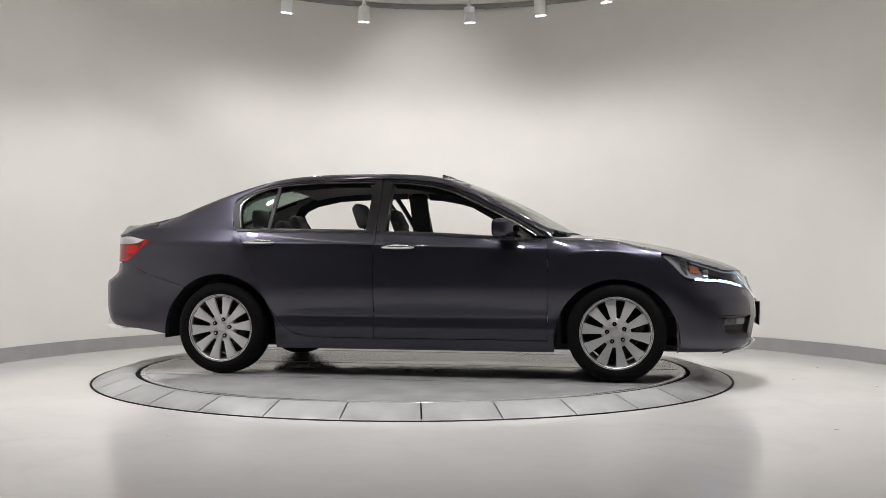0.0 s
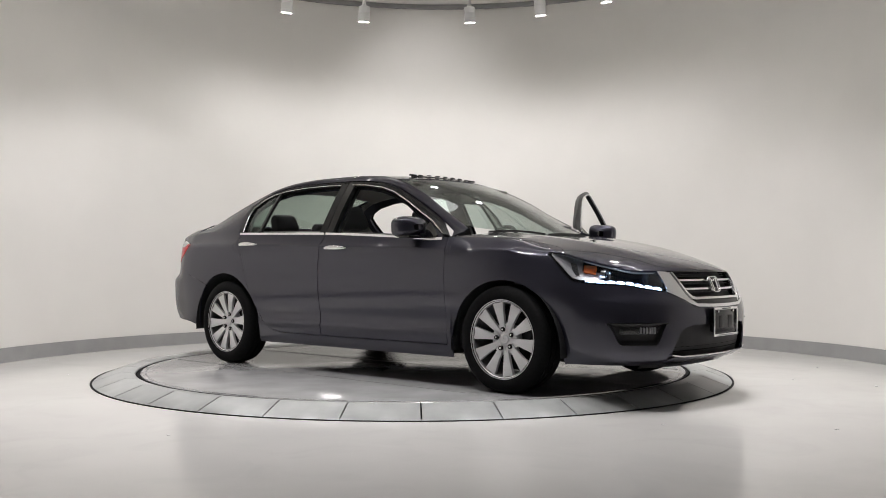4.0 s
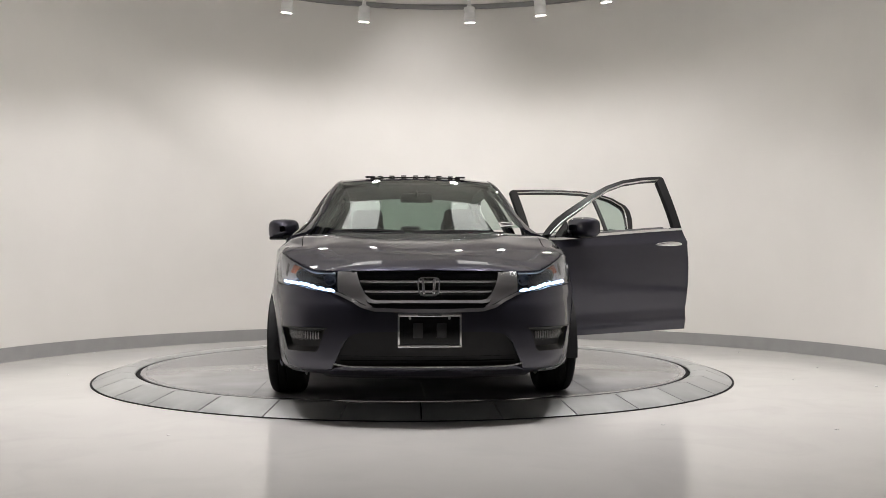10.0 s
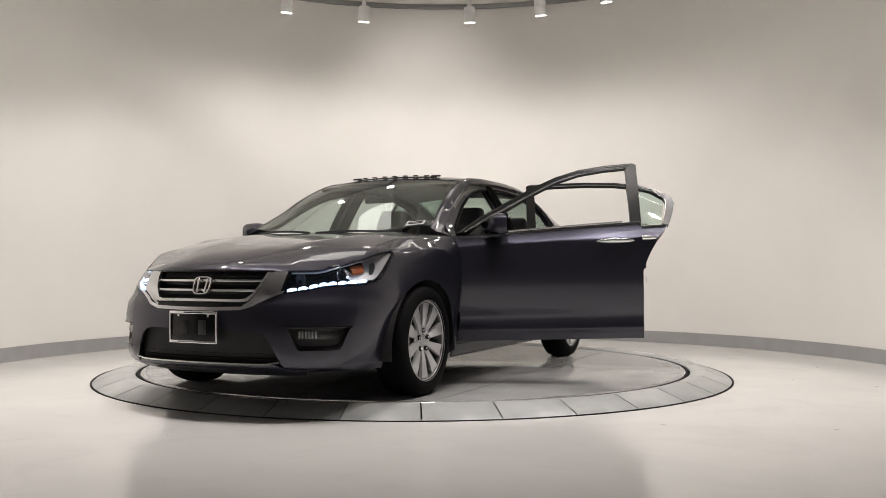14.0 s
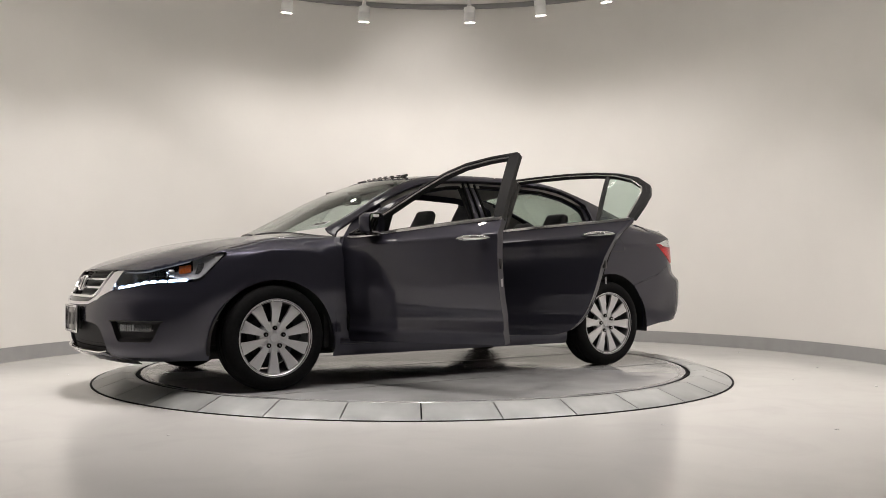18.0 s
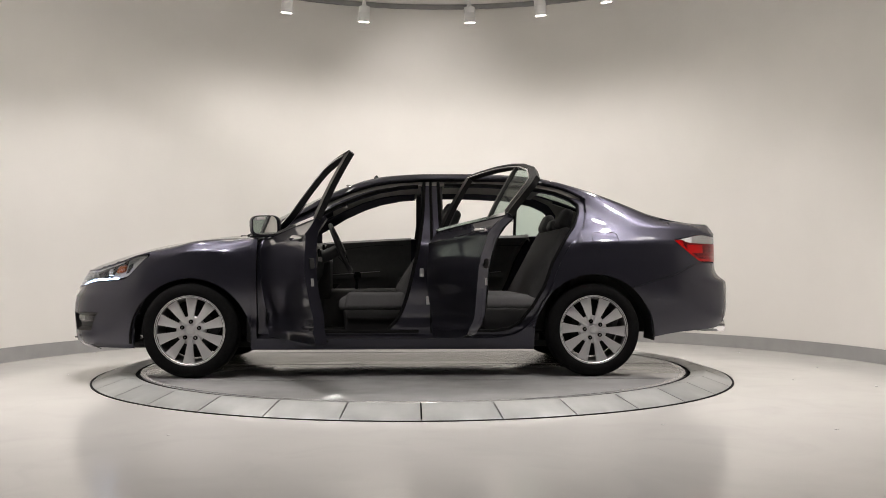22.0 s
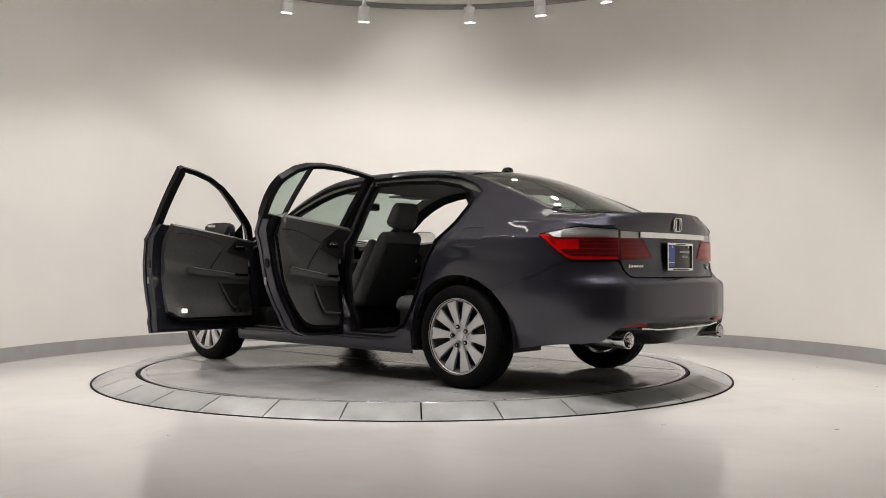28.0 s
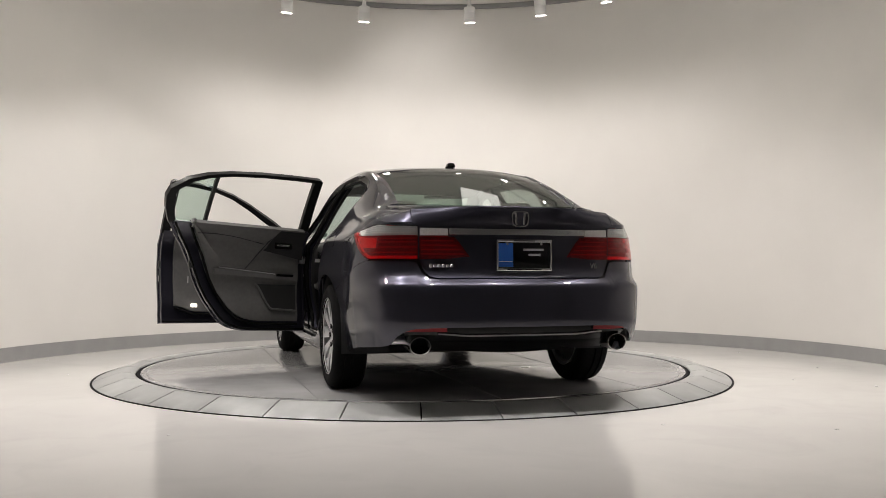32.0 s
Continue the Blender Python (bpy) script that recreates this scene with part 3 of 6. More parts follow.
# bonnet
NOSE = float(TE_X[0]) - 0.002
rows = []
for k in span(0, 1, 44):
    x = 1.02 + (NOSE - 1.02) * (1 - (1 - k) ** 1.7)
    w = max(HOOD_W(x), 0.01) - 0.002
    rows.append([bonnet(x + (0.09 * (1 - u * u) * max(0, 1 - k * 12)), u * w) for u in span(-1, 1, 37)])
rows.append([p + Vector((-0.006, 0, -0.012)) for p in rows[-1]])
add("bonnet", sheet(rows, 0.012, (1, 0, -3)), PAINT)

# front bumper: upper band, lip and flanks, with the lower grille left open
GR_W = 0.47
gr_hi = table([(0, 0.428), (0.3, 0.424), (0.377, 0.415), (0.423, 0.387), (0.45, 0.345), (0.468, 0.304), (0.495, 0.25), (0.53, 0.20)])
SMILE_EDGE = table([(0, 0.521), (q_front(0.11), 0.522), (q_front(0.28), 0.527), (q_front(0.35), 0.547), (q_front(0.393), 0.572), (q_front(0.477), 0.608), (q_front(0.49), 0.610)])
bump_qs = span(0, q_front(0.53), 22) + span(q_front(0.545), q_x(1.87), 18) + [q_x(x) for x in (1.86, 1.842, 1.825, 1.811, 1.80, 1.79, 1.78, 1.772, 1.765, 1.755, 1.745, 1.737)]


def bump_lo(q):
    x, y = float(np.interp(q, PSA, PXA)), float(np.interp(q, PSA, PYA))
    if y < 0.53 and x > 1.5:
        return gr_hi(y)
    return max(0.20, arch(x, *FA, 0.20)) if x < 1.9 else 0.20


def bump_hi(q):
    if q < q_front(0.487):
        return SMILE_EDGE(q)
    return LAMP_LO(q) - 0.005


FOG0, FOG1, FOG_TOP = q_front(0.522), q_front(0.785), 0.440


def fog_lo(q):
    t = (q - FOG0) / (FOG1 - FOG0)
    return 0.437 - 0.120 * smooth(0, 0.20, t) + 0.120 * smooth(0.78, 1, t)


def split_hi(q):
    return fog_lo(q) if FOG0 <= q <= FOG1 else FOG_TOP


qs_b = sorted(bump_qs + [FOG0 - 0.0005, FOG0, FOG1, FOG1 + 0.0005] + span(FOG0, FOG1, 26)[1:-1])
half_up = q_panel(bump_qs, lambda q: max(FOG_TOP, bump_lo(q)), bump_hi, 12)
half_lo = q_panel(qs_b, lambda q: min(bump_lo(q), split_hi(q) - 0.004), split_hi, 14)
lip = q_panel(span(0, q_front(0.535), 20), lambda q: 0.195, lambda q: 0.243 - 0.02 * smooth(0.46, 0.535, q), 6, out=0.002)
bumper_f = add("front_bumper", both(half_up) + both(half_lo) + both(lip), PAINT)

# rear bumper
bum_lo = table([(q_x(-1.64), 0.20), (q_x(-1.79), 0.26), (q_x(-2.0), 0.30), (q_rear(0.74), 0.335), (q_rear(0.68), 0.395), (q_rear(0.6), 0.426), (q_rear(0.4), 0.434), (LEN, 0.434)])
bum_hi = table([(q_x(-1.64), 0.606), (q_x(-1.79), 0.655), (q_x(-1.95), 0.70), (q_x(-2.12), 0.775), (q_x(-2.2), 0.790), (q_rear(0.66), 0.790), (q_rear(0.60), 0.785), (q_rear(0.575), 0.745), (q_rear(0.54), 0.70), (q_rear(0.48), 0.692), (LEN, 0.692)])
rb_qs = [q_x(x) for x in (-1.672, -1.69, -1.71, -1.73, -1.75, -1.77, -1.785, -1.798, -1.808, -1.8145, -1.8158, -1.825, -1.84)] + span(q_x(-1.87), LEN, 44)


def rb_lo(q):
    x = float(np.interp(q, PSA, PXA))
    return max(bum_lo(q), arch(x, *RA, 0.2)) if x > -1.835 else bum_lo(q)


bumper_r = add("rear_bumper", both(q_panel(rb_qs, rb_lo, bum_hi, 24)), PAINT)

# quarter panels with the rear pillar
TL_LO = table([(q_x(-1.985), 0.950), (q_x(-2.0), 0.938), (q_x(-2.082), 0.868), (q_x(-2.174), 0.806), (q_x(-2.195), 0.800), (q_rear(0.60), 0.799)])
TL_MID = table([(q_x(-1.985), 0.951), (q_x(-2.04), 0.955), (q_x(-2.056), 0.948), (q_x(-2.082), 0.930), (q_x(-2.25), 0.926), (q_rear(0.60), 0.926)])
TL_HI = table([(q_x(-1.985), 0.953), (q_x(-2.04), 0.962), (q_x(-2.076), 0.968), (q_x(-2.173), 0.986), (q_x(-2.228), 0.992), (q_x(-2.313), 0.985), (q_rear(0.60), 0.980)])


def quarter():
    xs = [-0.80, -0.84, -0.88, -0.92, -0.95, -0.9735] + sorted([x for x in arch_xs(RA[0], RA[2] - 0.0005) if x > -1.785], reverse=True) + [-1.315, -1.335, -1.35, -1.37, -1.388, -1.786] + span(-1.80, -1.985, 7)
    xs = sorted(set(xs), reverse=True)
    lo2 = lambda x: bum_hi(q_x(x)) + 0.003

    def lo(x):
        return max(0.19, arch(x, *RA, 0.19)) if x > -1.645 else max(arch(x, *RA, 0.19), lo2(x))

    def hi(x):
        return REAR_EDGE(x) - 0.005 if x > -1.31 else SHOULDER(x)

    def top(x):
        if x > -1.31:
            return [skin(q_x(x), hi(x))] * 12
        h = min(RAIL_Z(x), SHOULDER(x) + 0.004 + max(0, -1.335 - x) * 3.6) if x > -1.388 else RAIL_Z(x)
        return [glass_side(x, z) for z in span(SHOULDER(x), h, 13)[1:]]
    zs = 0.735
    low = side_panel(xs, lo, lambda x: max(min(zs, hi(x)), lo(x) + 0.002), 14)
    high = side_panel([-1.131] + [x for x in xs if x < -1.135], lambda x: zs, hi, 18, top=top)
    a2 = side_panel(span(-1.985, -2.185, 9), lo2, lambda x: max(TL_LO(q_x(x)) - 0.004, lo2(x) + 0.003), 8)

    def crown(q):
        x = float(np.interp(q, PSA, PXA))
        r = [skin(q, z) for z in span(TL_HI(q) + 0.004, max(TL_HI(q) + 0.009, SHOULDER(x)), 5)]
        xr = -1.985 - 0.287 * (q - q_x(-1.985)) / (q_rear(0.622) - q_x(-1.985))
        e = Vector((xr, RAIL_Y(xr), RAIL_Z(xr)))
        return r + [r[-1].lerp(e, t) + Vector((0, 0, 0.013 * math.sin(math.pi * t))) for t in (0.15, 0.3, 0.45, 0.6, 0.75, 0.9, 1)]
    b = sheet([crown(q) for q in span(q_x(-1.985), q_rear(0.622), 30)], 0.012, IN_PT)
    return [low, high, a2, b]


q_l = quarter()
quarter_l = add("quarter_panel", q_l, PAINT)
quarter_r = add("quarter_panel", [flip(g) for g in q_l], PAINT)

# sill
for g in both(side_panel(span(-0.80, 0.945, 20), lambda x: 0.19, lambda x: (REAR_EDGE(x) if x < -0.42 else SILL) - 0.006, 7)):
    add("sill", g, PAINT)


# roof rails above the doors
DOOR_TOP = table([(0.93, 0.985), (0.76, 1.078), (0.60, 1.163), (0.43, 1.250), (0.27, 1.318), (0.12, 1.360), (-0.05, 1.382), (-0.25, 1.393), (-0.5, 1.397), (-0.73, 1.396), (-0.95, 1.385), (-1.12, 1.362), (-1.27, 1.318), (-1.388, 1.25)])
xs = span(0.97, -1.388, 48)


def rail_row(x):
    lo = min(DOOR_TOP(x) + 0.004, RAIL_Z(x) - 0.008) if x < 0.92 else SHOULDER(x) + 0.004
    r = [glass_side(x, z) for z in span(lo, RAIL_Z(x), 5)]
    e = Vector((x, RAIL_Y(x), RAIL_Z(x)))
    return [r[0] - Vector((0, 0.03, 0.012))] + r + [e + Vector((0, -0.012, 0.012)), e + Vector((0, -0.035, 0.020))]


for g in both(sheet([rail_row(x) for x in xs], 0.01, IN_PT)):
    add("roof_rail", g, PAINT)


# windscreen, roof and rear window share one rule: a centre line and an edge line
def canopy(cx, cz, ex, ey, ez, u, p=2.0):
    a = abs(u) ** p
    return Vector((cx + (ex - cx) * a, ey * u, cz + (ez - cz) * a))


def edge(x, inset):
    return RAIL_Y(x) - inset, RAIL_Z(x) + 0.016


W_Z = table([(0, 0.975), (0.25, 1.10), (0.5, 1.22), (0.75, 1.32), (1, 1.407)])


def windscreen(v, u, w=1.0):
    ex = 0.93 + (0.19 - 0.93) * v
    ey, ez = edge(ex, 0.030)
    return canopy(1.16 + (0.27 - 1.16) * v, W_Z(v), ex, ey * w, ez, u, 2.2)


def roof(v, u):
    x = 0.19 - 1.37 * v
    ey, ez = edge(x, 0.034)
    cx = 0.26 + (-1.22 - 0.26) * v
    return canopy(cx, ROOF_C(cx), x, ey, ez, u, 2.3)


B_Z = table([(0, 1.425), (0.25, 1.372), (0.5, 1.295), (0.75, 1.208), (1, 1.115)])


def rear_glass(v, u, w=1.0):
    ex = -1.185 - 0.70 * v
    ey, ez = edge(ex, 0.034 + 0.04 * v)
    return canopy(-1.23 - 0.79 * v, B_Z(v), ex, ey * w, ez - 0.004, u, 2.2)


def patch(fn, v0, v1, nv, u0, u1, nu, thick, inner=(0, 0, 0.8)):
    return sheet([[fn(v, u) for u in span(u0, u1, nu)] for v in span(v0, v1, nv)], thick, inner)


ws = add("windscreen", patch(windscreen, 0.02, 0.985, 20, -0.975, 0.975, 25, 0.005), GLASS, label="tinted laminated windscreen")
ws.visible_shadow = False
rg = add("rear_window", patch(rear_glass, 0.02, 0.98, 18, -0.965, 0.965, 25, 0.005), GLASS_R, label="dark tinted rear window")
rg.visible_shadow = False
for g in both(patch(windscreen, 0.0, 1.0, 20, 0.977, 1.004, 3, 0.012)):
    add("windscreen_pillar", g, PAINT)


def pillar_row(v):
    a, ex = rear_glass(v, 0.966), -1.185 - 0.70 * v
    b = Vector((ex, RAIL_Y(ex) + 0.001, RAIL_Z(ex) + 0.001))
    return [a.lerp(b, t) + Vector((0, 0, 0.012 * math.sin(math.pi * t))) for t in span(0, 1, 7)]


for g in both(sheet([pillar_row(v) for v in span(0, 1.06, 24)], 0.012, (0, 0, 0.8))):
    add("rear_pillar_trim", g, PAINT)
roof_ob = add("roof", [patch(roof, 0, 1, 30, -1.0, -0.60, 8, 0.012), patch(roof, 0, 1, 30, 0.60, 1.0, 8, 0.012), patch(roof, 0, 0.07, 3, -0.6, 0.6, 12, 0.012), patch(roof, 0.58, 1, 14, -0.6, 0.6, 12, 0.012)], PAINT)

# boot lid: deck, spoiler lip and rear face
def deck(x, y):
    ry, rz = RAIL_Y(x), RAIL_Z(x)
    c = rz + 0.006 + 0.012 * smooth(-2.2, -2.42, x)
    return Vector((x, y, rz + (c - rz) * (1 - min(abs(y) / ry, 1) ** 2.4)))


def lid_edge(u):
    a = abs(u)
    return -1.935, -2.428 + 0.15 * a ** 2.6


deck_rows = []
for k in span(0, 1, 16):
    r = []
    for u in span(-1, 1, 35):
        x0, x1 = lid_edge(u)
        x = x0 + (x1 - x0) * k
        p = deck(x, u * (RAIL_Y(x) - 0.004))
        p.z += 0.012 * (1 - k) ** 2
        r.append(p)
    deck_rows.append(r)
face_lo = table([(0, 0.70), (0.48, 0.70), (0.54, 0.715), (0.575, 0.79), (0.585, 0.80), (0.588, 0.978), (0.63, 0.985)])


def lid_face():
    rows = []
    for y in span(0, 0.5855, 20) + [0.589, 0.605, 0.622]:
        q = q_rear(y)
        u = min(y / 0.622, 1)
        x1 = lid_edge(u)[1]
        top = deck(x1, u * (RAIL_Y(x1) - 0.004))
        r = [skin(q, z) for z in span(face_lo(y), 1.030 - 0.036 * smooth(0.25, 0.62, y), 14)]
        b = r[-1]
        r += [b.lerp(top, t) + Vector((-0.004, 0, 0.010)) * math.sin(math.pi * t) * smooth(0.2, 0.6, y) for t in (0.25, 0.5, 0.75)]
        r.append(top + Vector((-0.002, 0, -0.004)))
        r.append(top + Vector((0.002, 0, 0.001)))
        rows.append(r)
    return sheet(rows, 0.012, (-1.5, 0, 0.8))


lid = add("boot_lid", [sheet(deck_rows, 0.012, (-1.5, 0, 0))] + both(lid_face()), PAINT)

# scuttle below the windscreen
add("scuttle", sheet([[Vector((1.115 - 0.20 * abs(u) ** 2.2 + k * 0.075, u * (0.70 + 0.02 * k), 0.972 - 0.012 * k - 0.02 * (u * u))) for k in (0, 0.5, 1)] for u in span(-1, 1, 25)], 0.01, (1, 0, -3)), BLACK)


# dark shell behind the seams, floor and wheel houses
def shell():
    g = []
    qs = span(0, LEN, 90)
    def zlo(q):
        x = float(np.interp(q, PSA, PXA))
        return max(0.24 if x > 0 else (bum_lo(q) + 0.03 if x < -1.82 else 0.27), arch(x, FA[0], FA[1], FA[2] + 0.01, 0.21), arch(x, RA[0], RA[1], RA[2] + 0.01, 0.21))
    def zhi(q):
        x = float(np.interp(q, PSA, PXA))
        return (0.56 if x > 1.9 else SHOULDER(x) - 0.045) if x > 1.66 or x < -1.31 else zlo(q) + 0.04
    g.append(sheet([[skin(q, z, -0.034) for z in span(zlo(q), max(zhi(q), zlo(q) + 0.03), 6)] for q in qs if float(np.interp(q, PSA, PXA)) > 0.95]))
    g.append(sheet([[skin(q, z, -0.034) for z in span(zlo(q), max(min(zhi(q), 0.99), zlo(q) + 0.03), 6)] for q in qs if float(np.interp(q, PSA, PXA)) < -1.31]))
    return g


for g in shell() + [flip(g) for g in shell()]:
    add("inner_shell", g, SHELL)
for name, g in (("underbody", rbox((0.3, 0, 0.215), (3.1, 1.30, 0.05), 0.01)), ("floor_pan", rbox((0.0, 0, 0.235), (1.95, 1.66, 0.05), 0.01)), ("firewall", rbox((1.0, 0, 0.55), (0.05, 1.62, 0.62), 0.02)),
                ("engine_cover", rbox((1.40, 0, 0.70), (0.80, 1.15, 0.04), 0.02)), ("seat_bulkhead", rbox((-1.2, 0, 0.55), (0.06, 1.36, 0.55), 0.02)), ("spare_well", rbox((-2.0, 0, 0.46), (0.7, 1.2, 0.20), 0.05))):
    add(name, g, SHELL)
for cx, cz, r in (FA, RA):
    for s in (1, -1):
        rows = [[(cx + (r + 0.004) * math.cos(a), s * y, max(0.2, cz + (r + 0.004) * math.sin(a))) for y in (0.885, 0.80, 0.60)] for a in span(-0.1, math.pi + 0.1, 30)]
        add("wheel_house", [sheet(rows), ([(cx + r * 1.02 * math.cos(a), s * 0.60, cz + r * 1.02 * math.sin(a)) for a in span(0, math.pi, 20)], [tuple(range(20))])], SHELL)

# ---------------------------------------------------------------- wheels
WHEEL_R = 0.328


def wheel_geo():
    """Axis along y, outer side towards -y; centre at the origin."""
    rot = Matrix.Rotation(radians(90), 4, "X")
    rr = 0.2365
    tyre = lathe([(rr - 0.006, 0.09), (rr, 0.098), (rr + 0.014, 0.103), (0.270, 0.109), (0.294, 0.103), (0.312, 0.094), (0.3215, 0.082), (0.3255, 0.062), (0.3265, 0.05), (0.320, 0.048), (0.320, 0.041), (0.327, 0.039), (0.328, 0.004), (0.3205, 0.002), (0.3205, -0.006), (0.328, -0.008), (0.327, -0.05), (0.3255, -0.065), (0.320, -0.085), (0.30, -0.10), (0.270, -0.107), (rr, -0.098), (rr - 0.006, -0.09)], 72, rot)
    barrel = lathe([(rr - 0.004, 0.1), (rr + 0.002, 0.098), (rr - 0.003, 0.092), (rr - 0.016, 0.085), (rr - 0.022, 0.06), (rr - 0.03, -0.09), (rr - 0.01, -0.1)], 72, rot)
    return tyre, barrel


def spoke_geo(i):
    """One of ten blades, broad at the rim."""
    a0 = 2 * math.pi * i / 10
    rows = []
    for r, w, d in ((0.045, 0.0150, 0.066), (0.075, 0.0172, 0.072), (0.105, 0.0205, 0.078), (0.14, 0.0255, 0.083), (0.18, 0.0315, 0.087), (0.214, 0.0380, 0.088), (0.2265, 0.041, 0.086)):
        row = []
        for y, z in ((-1, -0.022), (-1, -0.002), (-0.72, 0.0), (0.0, -0.0035), (0.72, 0.0), (1, -0.002), (1, -0.022)):
            row.append(Vector((r, y * w, d + z)))
        rows.append(row)
    g = sheet(rows)
    m = Matrix.Rotation(radians(90), 4, "X") @ Matrix.Rotation(a0, 4, "Z")
    return moved(g, m)


def make_wheel(turn):
    rot = Matrix.Rotation(radians(90), 4, "X")
    tyre, barrel = wheel_geo()
    wheel = part("wheel", [barrel], BARREL, None, "silver ten-spoke alloy wheel with black tyre")
    part("tyre", tyre, RUBBER, wheel, "black rubber tyre")
    part("rim_lip", lathe([(0.2355, 0.101), (0.2400, 0.1), (0.2345, 0.094), (0.2270, 0.089), (0.2255, 0.084)], 72, rot), SATIN, wheel)
    for i in range(10):
        part("spoke", spoke_geo(i), SATIN, wheel, sharp=30)
    part("hub", lathe([(0.0001, 0.066), (0.03, 0.066), (0.032, 0.064), (0.040, 0.063), (0.074, 0.062), (0.090, 0.066), (0.098, 0.06), (0.098, 0.02)], 40, rot), SATIN, wheel)
    part("centre_cap", [lathe([(0.0001, 0.0735), (0.026, 0.0725), (0.029, 0.069), (0.029, 0.06)], 32, rot), rbox((-0.008, -0.0745, 0), (0.005, 0.003, 0.024), 0.001), rbox((0.008, -0.0745, 0), (0.005, 0.003, 0.024), 0.001), rbox((0, -0.0745, 0), (0.014, 0.003, 0.005), 0.001)], SATIN, wheel)
    for k in range(5):
        a = 2 * math.pi * (k + 0.5) / 5
        c = Vector((0.060 * math.cos(a), 0, 0.060 * math.sin(a)))
        part("lug_hole", lathe([(0.0001, 0.0755), (0.0125, 0.0758), (0.0145, 0.0775), (0.0155, 0.060)], 16, Matrix.Translation(c) @ rot), GLOSSB, wheel)
        part("lug_nut", lathe([(0.0001, 0.081), (0.006, 0.081), (0.0075, 0.079), (0.0075, 0.06)], 6, Matrix.Translation(c) @ rot), CHROME, wheel)
    part("brake_disc", lathe([(0.07, 0.0), (0.148, 0.0), (0.150, -0.002), (0.150, -0.02)], 48, rot), SHELL, wheel)
    part("caliper", rbox((0.12, -0.02, 0.06), (0.06, 0.05, 0.14), 0.012, 2, Matrix.Rotation(radians(20), 4, "Y")), SHELL, wheel)
    part("wheel_back", lathe([(0.0001, -0.06), (0.195, -0.06)], 32, rot), SHELL, wheel)
    wheel.parent = car
    return wheel


wheel0 = make_wheel(0)
WY = 0.80
SPOTS = [(1.388, -1, 8), (-1.388, -1, 31), (1.388, 1, 20), (-1.388, 1, 3)]
for i, (x, s, a) in enumerate(SPOTS):
    m = OFF @ Matrix.Translation((x, s * WY, WHEEL_R - 0.003)) @ (Matrix.Rotation(math.pi, 4, "Z") if s > 0 else Matrix.Identity(4)) @ Matrix.Rotation(radians(a), 4, "Y")
    if i == 0:
        wheel0.matrix_basis = m
    else:
        copy_thing(wheel0, m)

# ---------------------------------------------------------------- doors
BELT = SHOULDER
FRONT_IN = [(0.845, 0.975), (0.72, 1.048), (0.58, 1.118), (0.42, 1.203), (0.26, 1.280), (0.12, 1.322), (-0.05, 1.347), (-0.185, 1.356), (-0.20, 1.345), (-0.202, 1.25), (-0.204, 1.12), (-0.205, 1.0)]
FRONT_OUT = [(0.925, 0.965), (0.76, 1.072), (0.60, 1.158), (0.43, 1.246), (0.27, 1.314), (0.12, 1.357), (-0.05, 1.380), (-0.235, 1.391), (-0.257, 1.380), (-0.257, 1.25), (-0.257, 1.12), (-0.257, 1.0)]
REAR_IN = [(-0.315, 1.0), (-0.313, 1.12), (-0.31, 1.25), (-0.308, 1.35), (-0.33, 1.362), (-0.5, 1.366), (-0.73, 1.365), (-0.95, 1.353), (-1.1, 1.332), (-1.21, 1.298), (-1.29, 1.243), (-1.302, 1.21), (-1.29, 1.15), (-1.255, 1.045)]
REAR_OUT = [(-0.262, 1.0), (-0.262, 1.12), (-0.262, 1.25), (-0.262, 1.380), (-0.285, 1.391), (-0.5, 1.394), (-0.73, 1.392), (-0.95, 1.380), (-1.12, 1.357), (-1.26, 1.318), (-1.365, 1.25), (-1.38, 1.20), (-1.362, 1.13), (-1.318, 1.03)]


FRONT_IN = [(a[0] * 0.78 + b[0] * 0.22 + (0.028 if a[0] < -0.19 else 0.0), a[1] * 0.78 + b[1] * 0.22) for a, b in zip(FRONT_IN, FRONT_OUT)]
REAR_IN = [(a[0] * 0.78 + b[0] * 0.22 - (0.028 if a[0] > -0.32 else 0.0), a[1] * 0.78 + b[1] * 0.22) for a, b in zip(REAR_IN, REAR_OUT)]


def finer(pts, n=3):
    out = []
    for a, b in zip(pts, pts[1:]):
        for k in range(n):
            t = k / n
            out.append((a[0] + (b[0] - a[0]) * t, a[1] + (b[1] - a[1]) * t))
    return out + [pts[-1]]


def frame_ring(inn, outt, fn, thick):
    rows = []
    for a, b in zip(finer(inn), finer(outt)):
        rows.append([fn(a[0] + (b[0] - a[0]) * t, a[1] + (b[1] - a[1]) * t) for t in (0, 0.34, 0.67, 1)])
    return sheet(rows, thick, IN_PT)


def chrome_line(pts, fn, r=0.006, closed=False):
    return sweep([fn(x, z) for x, z in finer(pts, 2)], circle(r, 6), (0, 1, 0.2))


def on_glass(x, z, out=0.0):
    zb = BELT(x)
    return glass_side(x, max(z, zb), out) if z >= zb else skin(q_x(x), z, out)


def door_card(x0, x1, lo, hi, deep, nu=18, nv=16):
    """Inner lining: a sheet set in from the skin with a swelling upper part."""
    rows = []
    for x in span(x0, x1, nu):
        a, b = lo(x), hi(x)
        r = []
        for t in span(0, 1, nv):
            z = a + (b - a) * t
            sw = 0.018 * math.exp(-((t - 0.52) / 0.07) ** 2) + 0.02 * smooth(0.55, 0.95, t) - 0.012 * math.exp(-((t - 0.2) / 0.12) ** 2)
            p = skin(q_x(x), min(z, BELT(x) - 0.002), -(deep + sw))
            p.z = z
            r.append(p)
        rows.append(r)
    return sheet(rows, 0.034, (x0, 3, 0.6))


